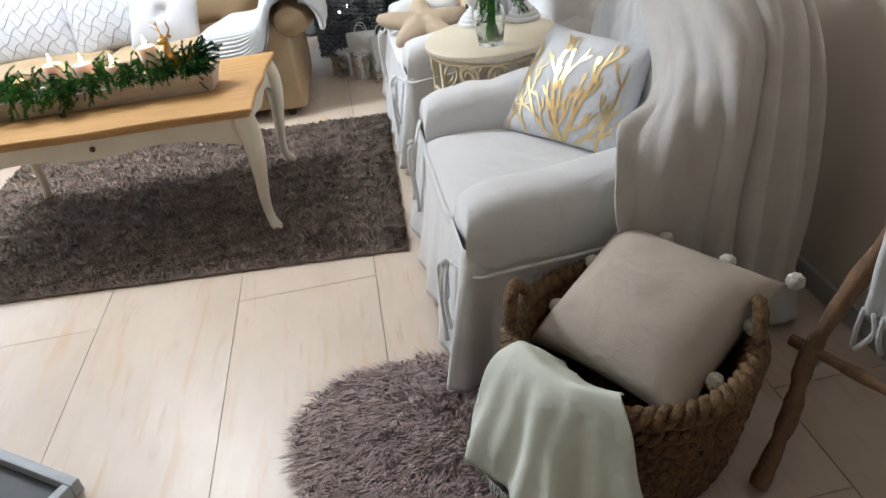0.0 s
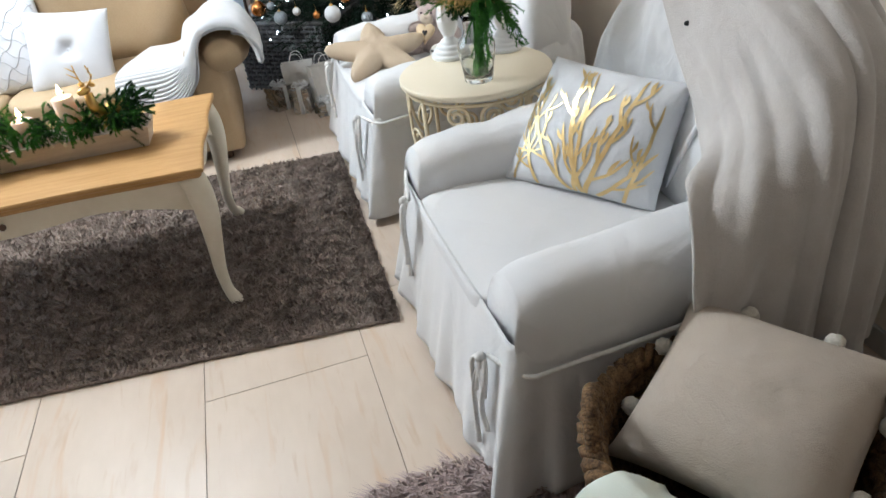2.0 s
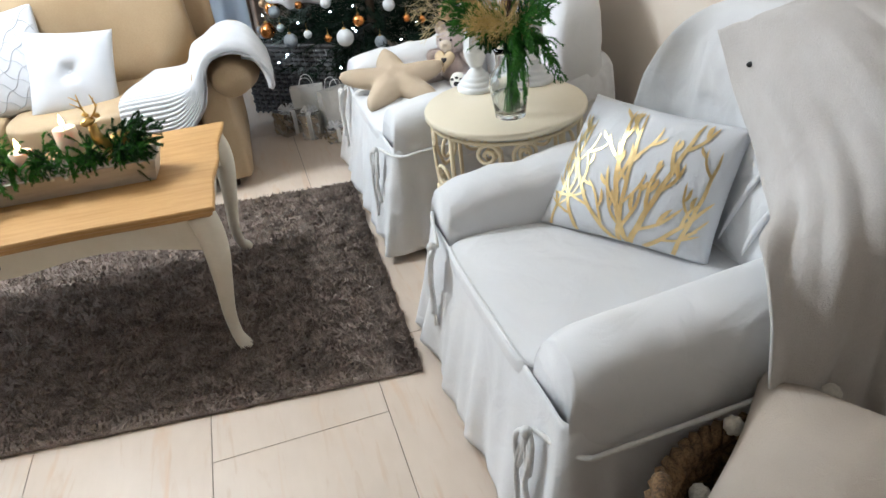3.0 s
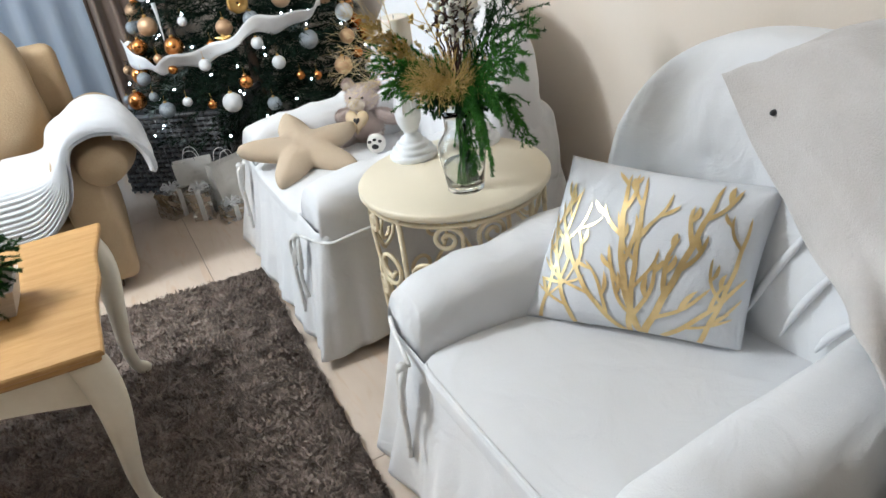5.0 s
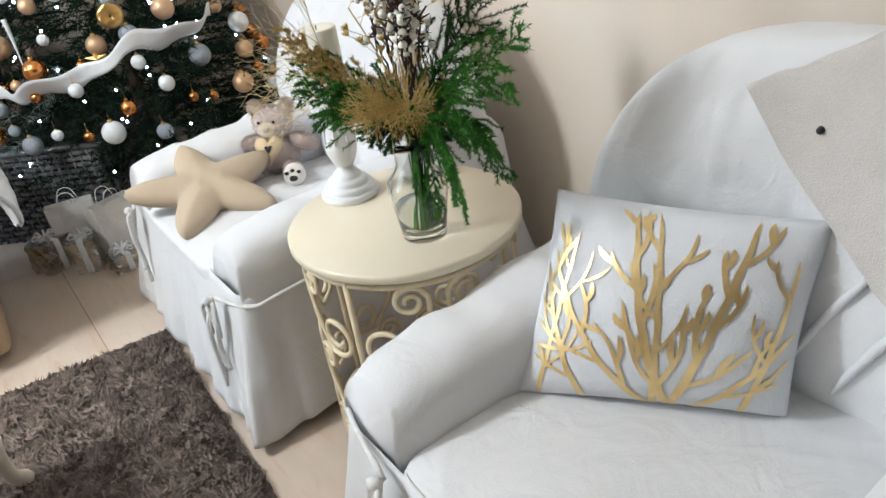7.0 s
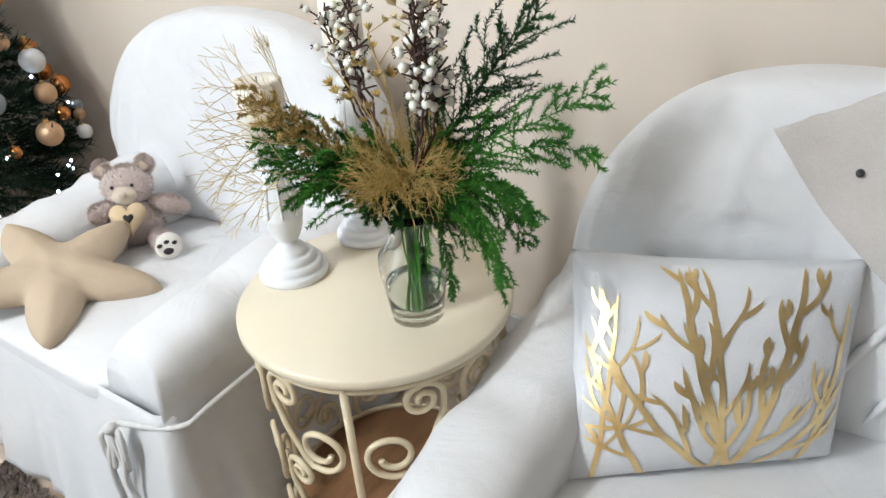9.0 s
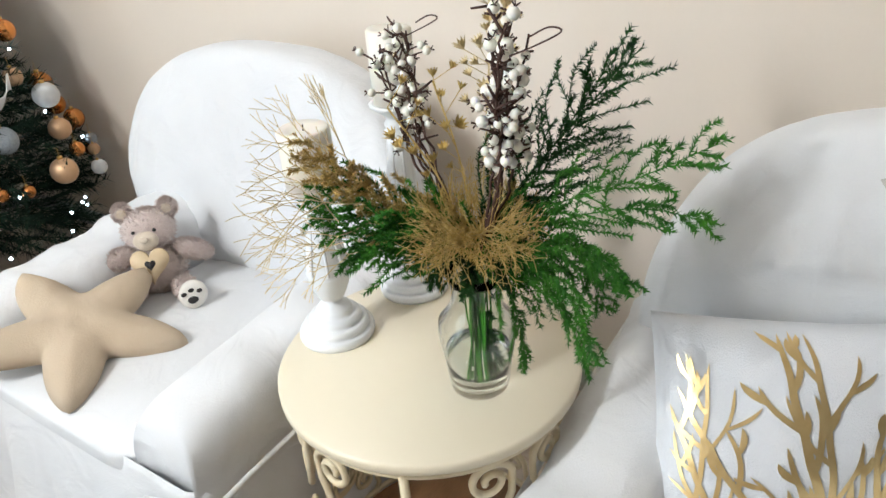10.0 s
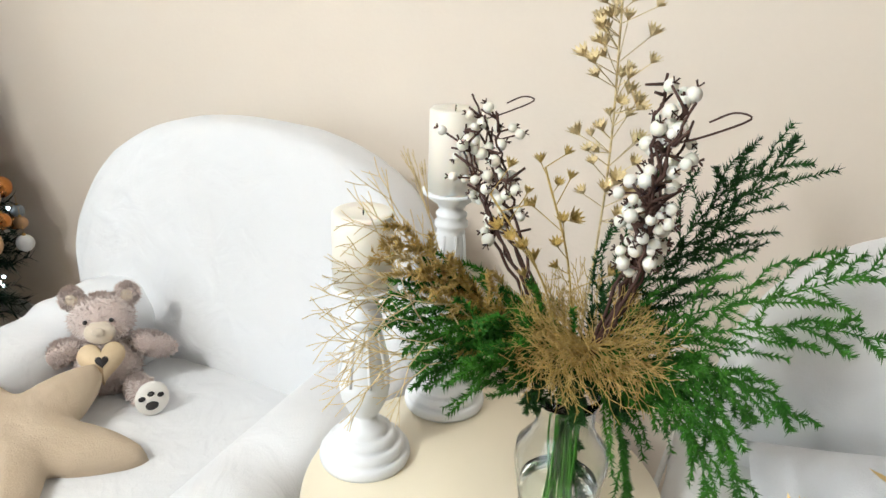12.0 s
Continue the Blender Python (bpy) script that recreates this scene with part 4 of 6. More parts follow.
def bouquet():
    rnd = random.Random(21)
    b = thing("winter_bouquet", "green ferns, gold twigs and cream berries in vase", "bouquet", pose(0, 0, 0))
    foot, neck = Vector((VX + 0.005, VY - 0.005, VZ + 0.02)), Vector((VX + 0.01, VY, VZ + 0.208))

    def f(tip, via, mat_=FERN, **kw):
        n = neck + Vector((rnd.uniform(-.015, .015), rnd.uniform(-.015, .015), 0))
        part("fern_stem", frond([foot + Vector((rnd.uniform(-.02, .02), rnd.uniform(-.02, .02), 0)), n, *via, tip], rnd, **kw), mat_, b, smooth=False)
    # long sprays to the wall and over the near chair
    f((0.70, 2.085, 1.075), [(0.70, 2.33, 0.93), (0.705, 2.20, 1.00)], twigs=26, reach=0.13, start=0.40)
    f((0.66, 2.075, 0.99), [(0.69, 2.31, 0.92), (0.68, 2.18, 0.98)], twigs=20, reach=0.10, start=0.42)
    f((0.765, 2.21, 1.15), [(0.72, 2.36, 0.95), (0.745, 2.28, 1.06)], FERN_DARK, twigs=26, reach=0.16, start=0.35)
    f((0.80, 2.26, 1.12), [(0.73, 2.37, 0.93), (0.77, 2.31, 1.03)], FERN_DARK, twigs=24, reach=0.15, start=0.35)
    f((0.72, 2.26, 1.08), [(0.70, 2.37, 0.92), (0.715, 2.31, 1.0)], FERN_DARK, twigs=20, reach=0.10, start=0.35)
    # drooping over the vase's rim
    for tip, via in (((0.61, 2.19, 0.79), [(0.66, 2.33, 0.88), (0.63, 2.24, 0.87)]), ((0.65, 2.22, 0.74), [(0.68, 2.33, 0.87), (0.66, 2.26, 0.83)]),
                     ((0.72, 2.20, 0.83), [(0.70, 2.32, 0.89), (0.715, 2.25, 0.88)]),
                     ((0.66, 2.315, 0.70), [(0.68, 2.365, 0.85), (0.665, 2.33, 0.78)]), ((0.76, 2.23, 0.76), [(0.72, 2.33, 0.87), (0.75, 2.27, 0.83)]),
                     ((0.645, 2.155, 0.89), [(0.68, 2.31, 0.90), (0.67, 2.23, 0.91)])):
        f(tip, via, twigs=24, reach=0.075, start=0.30, droop=0.6)
    # to the other chair
    for tip, via in (((0.545, 2.60, 0.965), [(0.64, 2.46, 0.90), (0.59, 2.53, 0.95)]), ((0.56, 2.55, 0.87), [(0.65, 2.46, 0.88), (0.60, 2.51, 0.89)]),
                     ((0.62, 2.60, 0.84), [(0.66, 2.48, 0.87), (0.64, 2.54, 0.87)]), ((0.58, 2.48, 0.94), [(0.65, 2.44, 0.89), (0.61, 2.46, 0.93)]),
                     ((0.53, 2.56, 0.93), [(0.64, 2.45, 0.90), (0.58, 2.51, 0.93)]), ((0.56, 2.60, 0.93), [(0.65, 2.47, 0.90), (0.60, 2.54, 0.93)]), ((0.55, 2.50, 0.90), [(0.64, 2.44, 0.88), (0.59, 2.47, 0.90)]), ((0.70, 2.58, 0.86), [(0.69, 2.48, 0.88), (0.70, 2.53, 0.89)]), ((0.585, 2.57, 1.0), [(0.64, 2.46, 0.92), (0.61, 2.52, 0.97)])):
        f(tip, via, twigs=20, reach=0.085, start=0.30)
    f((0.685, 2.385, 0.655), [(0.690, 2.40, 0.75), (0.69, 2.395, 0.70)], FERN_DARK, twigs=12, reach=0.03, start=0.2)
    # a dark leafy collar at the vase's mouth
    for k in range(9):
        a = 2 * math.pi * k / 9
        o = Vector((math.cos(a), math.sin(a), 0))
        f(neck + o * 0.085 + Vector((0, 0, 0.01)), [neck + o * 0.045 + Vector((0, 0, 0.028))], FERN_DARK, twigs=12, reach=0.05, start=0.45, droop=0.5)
    # pale gold fan and the golden spray over the middle
    bm = bmesh.new()
    for tip in ((0.49, 2.64, 1.08), (0.54, 2.66, 1.10), (0.50, 2.63, 1.02), (0.49, 2.65, 0.97), (0.51, 2.64, 0.93)):
        d = Vector(tip) - neck
        branching(bm, neck + d * 0.34, d.normalized(), d.length * 0.165, 5, rnd, 0.0012, 0.46, Vector((0.35, 0.25, 0.9)))
        tube([neck, neck + d * 0.35], 0.0014, 4, bm=bm)
    tagged(part("gold_twig_fan", bm, PALE_GOLD, b, "pale gold branching twigs", smooth=False), kind="stuff")
    bm = bmesh.new()
    for i in range(90):
        a, q = rnd.uniform(0, 2 * math.pi), rnd.uniform(0.4, 1)
        d = Vector((math.cos(a) * q - 0.25, math.sin(a) * q + 0.1, rnd.uniform(-0.02, 0.42))).normalized()
        branching(bm, neck + Vector((-0.02, -0.02, 0.07)), d, rnd.uniform(0.018, 0.038), 4, rnd, 0.0009, 0.46)
    part("gold_spray", bm, GOLD_GLITTER, b, "gold glitter spray", smooth=False)
    bm = bmesh.new()
    for i in range(4):
        d = Vector((-0.12 + rnd.uniform(-.03, .03), 0.17 + rnd.uniform(-.05, .05), 0.20 + rnd.uniform(-.04, .05)))
        frond([neck, neck + d * 0.5, neck + d], rnd, twigs=14, reach=0.06, leaf=0.010, bm=bm, start=0.3, dense=0.7)
    part("gold_spray", bm, GOLD_GLITTER, b, "gold sprayed fern", smooth=False)

    def flower(bm, p, d, r):
        for k in range(11):
            a = 2 * math.pi * k / 11
            s = d.orthogonal().normalized()
            o = s * math.cos(a) + d.cross(s) * math.sin(a)
            t = (d * 1.0 + o * rnd.uniform(0.6, 1.0)).normalized()
            sd = t.cross(o).normalized() * r * 0.16
            v = [bm.verts.new(p - sd * 0.4), bm.verts.new(p + sd * 0.4), bm.verts.new(p + t * r * 0.6 + sd), bm.verts.new(p + t * r * 1.1), bm.verts.new(p + t * r * 0.6 - sd)]
            bm.faces.new(v)
    # stalk of gold thistle heads
    for top, n, mm in (((0.785, 2.425, 1.30), 52, PALE_GOLD), ((0.70, 2.47, 1.10), 10, GOLD_GLITTER), ((0.66, 2.52, 1.07), 8, GOLD_GLITTER)):
        bm = bmesh.new()
        top = Vector(top)
        line = spline([neck, neck.lerp(top, 0.5) + Vector((0.0, -0.01, 0.02)), top], 30)
        tube(line, 0.0014, 5, bm=bm)
        for i in range(n):
            k = int(30 * (0.42 + 0.58 * i / (n - 1)))
            p = line[k]
            d = Vector((rnd.uniform(-1, 1), rnd.uniform(-1, 1), rnd.uniform(0.0, 1.0))).normalized()
            e = p + d * rnd.uniform(0.012, 0.05)
            tube([p, e], 0.0007, 3, bm=bm, cap=False)
            flower(bm, e, (d + Vector((0, 0, 0.8))).normalized(), rnd.uniform(0.011, 0.018))
        part("thistle_stalk", bm, mm, b, "gold glitter thistle heads", smooth=False)
    # berry branches
    for top, via, n, low in (((0.64, 2.315, 1.225), (0.665, 2.345, 1.02), 72, 0.38), ((0.785, 2.60, 1.16), (0.72, 2.51, 1.0), 48, 0.40)):
        top, via = Vector(top), Vector(via)
        bm, spots = bmesh.new(), []
        lines = []
        for s in range(6):
            o = Vector((rnd.uniform(-.035, .035), rnd.uniform(-.035, .035), rnd.uniform(-0.07, 0.0)))
            ln = spline([neck, via + o * 0.5, (via + top) / 2 + o + Vector((rnd.uniform(-.015, .015), rnd.uniform(-.015, .015), 0)), top + o], 30)
            tube([p + Vector((lump(i * 0.45, s, 1), lump(i * 0.45, s, 4), 0)) * 0.012 * smooth(0, 8, i) for i, p in enumerate(ln)], 0.0024, 5, bm=bm, taper=0.6)
            lines.append(ln)
        for i in range(n):
            ln = lines[i % 6]
            k = int(30 * (low + (1 - low) * rnd.random()))
            d = Vector((rnd.uniform(-1, 1), rnd.uniform(-1, 1), rnd.uniform(-0.3, 0.8))).normalized()
            e = ln[k] + d * rnd.uniform(0.008, 0.022)
            tube([ln[k], e], 0.0014, 4, bm=bm, cap=False)
            o = Vector((rnd.uniform(-1, 1), rnd.uniform(-1, 1), rnd.uniform(0, 1))) * 0.026
            tube([ln[k], ln[k] + o], 0.0022, 4, bm=bm, taper=0.7)
            r = rnd.uniform(0.0055, 0.0084)
            spots.append((e + d * r, r))
            tip = e + d * r * 1.9
            for a in range(4):
                s = d.orthogonal().normalized()
                o = s * math.cos(a * 1.57) + d.cross(s) * math.sin(a * 1.57)
                tube([tip, tip + (d + o * 0.9) * r * 0.7], 0.0009, 3, bm=bm, cap=False)
        # a curled bare twig at the tip
        ln = lines[0]
        tube(spline([ln[26], ln[26] + Vector((0.0, -0.03, 0.012)), ln[26] + Vector((0.01, -0.065, 0.03)), ln[26] + Vector((0.012, -0.05, 0.034)), ln[26] + Vector((0.005, -0.03, 0.024))], 16), 0.0013, 4, bm=bm)
        br = part("berry_branch", bm, TWIG, b, "dark brown twigs")
        first = part("berry", ball((0, 0, 0), 1, u=12, v=8), BERRY, br)
        first.matrix_basis = Matrix.Translation(spots[0][0]) @ Matrix.Scale(spots[0][1], 4)
        for p, r in spots[1:]:
            o = new("berry", first.data)
            o.parent, o.matrix_basis = br, Matrix.Translation(p) @ Matrix.Scale(r, 4)


bouquet()


def candlestick(x, y, height, candle_r, candle_h, label, lean=0):
    c = thing("candlestick", label, "candlestick", pose(x, y, 0.625), "white candlesticks")
    h = height
    base = [(0, 0), (0.066, 0), (0.068, 0.006), (0.067, 0.014), (0.063, 0.017), (0.058, 0.016), (0.059, 0.022), (0.057, 0.029), (0.052, 0.032), (0.046, 0.031), (0.047, 0.037), (0.044, 0.044), (0.039, 0.047), (0.033, 0.046), (0.033, 0.052), (0.029, 0.059), (0.019, 0.066), (0.019, 0.074)]
    body = [(0.019, 0.074), (0.024, 0.082), (0.034, 0.105), (0.037, 0.125), (0.0375, 0.13), (0.0355, 0.133), (0.035, 0.15)]
    top = [(0.022, h - 0.065), (0.021, h - 0.06), (0.026, h - 0.056), (0.026, h - 0.05), (0.021, h - 0.045), (0.024, h - 0.04), (0.024, h - 0.036), (0.019, h - 0.03), (0.022, h - 0.022), (0.046, h - 0.004), (0.047, h), (0.04, h), (0.0, h - 0.004)]
    part("turned_stick", lathe(base + body + top, 40), CHALK, c)
    for k in range(8):
        a = 2 * math.pi * k / 8
        pts = [(0.0365 * math.cos(a), 0.0365 * math.sin(a), 0.135), (0.034 * math.cos(a), 0.034 * math.sin(a), 0.16), (0.0215 * math.cos(a), 0.0215 * math.sin(a), h - 0.068)]
        part("flute", tube(spline(pts, 8), 0.0028, 5), CHALK, c)
    if not candle_h:
        return
    w = thing("pillar_candle", "cream unlit pillar candle on white candlestick", "candle", pose(x, y, 0.625 + h), "pillar candles")
    part("wax", lathe([(0, 0), (candle_r, 0), (candle_r, candle_h - 0.004), (candle_r - 0.004, candle_h), (candle_r * 0.6, candle_h - 0.004), (0, candle_h - 0.006)], 36), WAX, w)
    part("wick", tube([(0, 0, candle_h - 0.007), (0.001, 0, candle_h + 0.004)], 0.001, 5), BLACK_FELT, w)


candlestick(0.678, 2.706, 0.282, 0.042, 0.105, "short white turned wooden candlestick on round table")
candlestick(0.867, 2.668, 0.375, 0.038, 0.125, "tall white turned wooden candlestick on round table")


# ---- coffee table decoration ----
WHITEWASH = mat("whitewashed_wood", (0.66, 0.60, 0.53), (0.56, 0.50, 0.43), rough=0.7, scale=12, stretch=(1, 8, 8), fine=0.3, bump=0.2)
CANDLE_PINK = mat("pale_pink_wax", (0.86, 0.68, 0.56), (0.82, 0.64, 0.52), rough=0.45, scale=10, subsurface=0.5)
FLAME = glow("candle_flame", (1.0, 0.62, 0.22), 30)
GOLD = mat("brushed_gold", (0.72, 0.48, 0.18), (0.60, 0.38, 0.12), rough=0.3, metal=1.0, scale=30, bump=0.15)


def on_table(x, y, z=0.0):
    return CT @ Matrix.Translation((x, y, CT_H + z))


def planter():
    p = thing("planter_box", "long whitewashed wooden planter on coffee table", "planter", on_table(-0.19, 0.335))
    L, top, bot, h = 0.98, 0.075, 0.055, 0.072

    def f(u, v):
        w, d, z = ((bot, 0, 0.0), (top, 0.02, h), (top - 0.010, 0.012, h), (bot - 0.008, -0.006, 0.010))[round(v * 3)]
        k = int(u * 4) % 4
        return Vector(((d, -L - d)[k in (2, 3)], (-w, w)[k in (1, 2)], z))
    bm = grid(f, 4, 3, close_u=True)
    bmesh.ops.contextual_create(bm, geom=[e for e in bm.edges if e.is_boundary and all(v.co.z < 0.005 for v in e.verts)])
    bmesh.ops.contextual_create(bm, geom=[e for e in bm.edges if e.is_boundary])
    part("box", bm, WHITEWASH, p, smooth=False)


planter()


def planter_greens():
    rnd = random.Random(31)
    g = thing("fir_garland", "green fern garland filling the wooden planter", "garland", on_table(-0.19, 0.335, 0.055))
    for i in range(84):
        x = -0.02 - 0.94 * i / 83
        side = rnd.choice((-1, -1, 1))
        d = Vector((rnd.uniform(-0.10, 0.10), side * rnd.uniform(0.06, 0.145), rnd.uniform(-0.05, 0.06)))
        if x > -0.42:
            d = Vector((d.x, d.y * 0.55, abs(d.z) * 0.6 + 0.005))
        s = Vector((x, side * 0.02, 0.01))
        part("fern_sprig", frond([s, s + d * 0.55 + Vector((0, 0, 0.045)), s + d], rnd, twigs=10, reach=0.065, leaf=0.009, start=0.12, droop=0.4, dense=1.0), FERN if i % 3 else FERN_DARK, g, smooth=False)
    for dx, dy, dz in ((0.14, -0.02, 0.05), (0.12, 0.06, 0.09), (0.10, -0.07, 0.02), (0.15, 0.02, 0.08), (0.09, 0.02, 0.11)):
        s = Vector((-0.10, 0, 0.01))
        part("fern_sprig", frond([s, s + Vector((dx * 0.5, dy * 0.5, dz * 0.8)), s + Vector((dx, dy, dz))], rnd, twigs=18, reach=0.07, leaf=0.009, start=0.1), FERN_DARK, g, smooth=False)
    bm = bmesh.new()
    for cx in (-0.27, -0.62, -0.86):
        for i in range(14):
            ball((cx + rnd.uniform(-.03, .03), -0.055 + rnd.uniform(-.03, .02), 0.035 + rnd.uniform(-.03, .025)), rnd.uniform(0.005, 0.008), bm=bm, u=8, v=6)
    tagged(part("berry_cluster", bm, BERRY, g, "small white berries"), kind="stuff")


planter_greens()


def lit_candle(x, h, r):
    c = thing("candle", "lit pale pink pillar candle in the planter", "candle", on_table(x - 0.02, 0.335, 0.03), "lit candles")
    part("wax", lathe([(0, 0), (r, 0), (r, h - 0.003), (r - 0.004, h), (r * 0.75, h - 0.005), (0, h - 0.008)], 28), CANDLE_PINK, c)
    part("wick", tube([(0, 0, h - 0.01), (0.0, 0, h + 0.006)], 0.001, 5), BLACK_FELT, c)
    part("flame", lathe([(0, h + 0.002), (0.006, h + 0.009), (0.008, h + 0.017), (0.0045, h + 0.030), (0, h + 0.043)], 10), FLAME, c)
    d = bpy.data.lights.new("candle_light", "POINT")
    d.energy, d.color, d.shadow_soft_size = 1.3, (1.0, 0.6, 0.28), 0.008
    lamp = new("candle_light", d)
    lamp.matrix_world = on_table(x - 0.02, 0.335, 0.03 + h + 0.016)


for x, h, r in ((-0.765, 0.15, 0.036), (-0.65, 0.135, 0.034), (-0.535, 0.115, 0.033), (-0.39, 0.165, 0.034)):
    lit_candle(x, h, r)


def gold_deer():
    bm = bmesh.new()
    ball((0.015, 0, 0.045), 0.03, bm=bm, squash=(1.7, 0.85, 0.85), u=16, v=10)
    tube(spline([(-0.025, 0, 0.055), (-0.045, 0, 0.085), (-0.045, 0, 0.115)], 10), lambda t: 0.019 - 0.009 * t, 10, bm=bm)
    ball((-0.055, 0, 0.124), 0.013, bm=bm, squash=(1.7, 0.8, 0.8))
    for s in (-1, 1):
        ball((-0.040, s * 0.016, 0.135), 0.008, bm=bm, squash=(0.5, 1.4, 0.8))
        tube(spline([(-0.045, s * 0.006, 0.132), (-0.038, s * 0.022, 0.155), (-0.042, s * 0.020, 0.185)], 10), 0.0026, 6, bm=bm, taper=0.6)
        for z, o in ((0.15, 0.016), (0.166, 0.012)):
            tube([(-0.040, s * 0.020, z), (-0.05, s * (0.024 + o), z + 0.016)], 0.002, 5, bm=bm, taper=0.5)
        tube(spline([(0.04, s * 0.012, 0.03), (0.0, s * 0.024, 0.012), (-0.03, s * 0.02, 0.008)], 10), 0.008, 8, bm=bm, taper=0.6)
    single("deer_figurine", bm, GOLD, "small gold resting deer figurine in planter", "figurine", m=on_table(-0.285, 0.335, 0.062) @ pose(0, 0, 0, 0, 0, 60) @ Matrix.Scale(1.25, 4))


gold_deer()
single("bauble", ball((0, 0, 0), 0.034, u=24, v=16), GOLD, "shiny gold glass ball in the planter", "bauble", m=on_table(-0.925, 0.335, 0.11))

# ---- sofa with its cushions and throw ----
SX, SY = -0.13, 3.745
SO = pose(SX, SY, 0, 0, 0, -2)


def soft(x0, x1, y0, y1, z0, z1, seed, e=0.3, sag=0.02):
    """A padded block with swelling faces."""
    c = Vector(((x0 + x1) / 2, (y0 + y1) / 2, (z0 + z1) / 2))
    h = Vector(((x1 - x0) / 2, (y1 - y0) / 2, (z1 - z0) / 2))

    def f(u, v):
        a, b = 2 * math.pi * u, math.pi * (v - 0.5)
        cb = max(0.0, math.cos(b))
        p = Vector((sgn(cb, e) * sgn(math.cos(a), e), sgn(cb, e) * sgn(math.sin(a), e), sgn(math.sin(b), e)))
        q = Vector((c.x + h.x * p.x, c.y + h.y * p.y, c.z + h.z * p.z))
        return q + p * sag * lump(q.x * 4, q.y * 4, q.z * 4 + seed)
    bm = grid(f, 64, 40, close_u=True)
    bmesh.ops.remove_doubles(bm, verts=bm.verts[:], dist=0.0005)
    return bm


def sofa():
    s = thing("sofa", "tan leather-look sofa with rolled arms", "sofa", SO)
    part("base", box(-2.15, -0.04, 0.02, 0.85, 0.05, 0.34, 0.03, 3), SOFA, s)
    for x in (-2.13, 0.0):
        k = -1 if x < -1 else 1
        part("armrest", soft(x - 0.17 if k > 0 else x, x if k > 0 else x + 0.17, -0.03, 0.86, 0.03, 0.56, 3, 0.22, 0.012), SOFA, s)

        def roll(u, v, x=x, k=k):
            a = 2 * math.pi * v
            y = -0.05 + 0.92 * u
            r = 0.115 * min(1.0, (0.25 + 4 * min(u, 1.02 - u)) ** 0.35)
            return Vector((x + k * 0.012 + r * 1.10 * math.cos(a), y, 0.525 + r * 0.95 * math.sin(a) + 0.006 * lump(y * 5, a)))
        bm = grid(roll, 40, 28, close_v=True)
        bmesh.ops.holes_fill(bm, edges=[e for e in bm.edges if e.is_boundary], sides=64)
        part("arm_roll", bm, SOFA, s)
    for k in range(2):
        x1 = -0.15 - 0.86 * k
        part("seat_cushion", soft(x1 - 0.83, x1, -0.02, 0.66, 0.32, 0.475, k, 0.3, 0.02), SOFA, s)
        part("back_cushion", soft(x1 - 0.83, x1, 0.46, 0.80, 0.44, 0.98, k + 5, 0.34, 0.04), SOFA, s)
    part("rear", box(-2.1, -0.05, 0.78, 0.9, 0.05, 0.86, 0.05, 3), SOFA, s)
    for x in (-2.05, -0.10):
        for y in (0.06, 0.78):
            part("foot", lathe([(0, 0), (0.022, 0), (0.03, 0.06), (0, 0.06)], 12, m=Matrix.Translation((x, y, 0))), DARK_LEG, s, "dark wooden foot")


sofa()
KNIT = mat("white_chunky_knit", (0.70, 0.71, 0.73), (0.63, 0.64, 0.66), rough=1.0, scale=14, bump=0.6, bump_scale=300, sheen=0.4)
QUILT = mat("white_lattice_satin", (0.64, 0.66, 0.70), (0.58, 0.60, 0.64), rough=0.5, scale=8, bump=0.2, bump_scale=200, sheen=0.2)
LATTICE = mat("grey_lattice_print", (0.50, 0.52, 0.56), rough=0.55, scale=10)


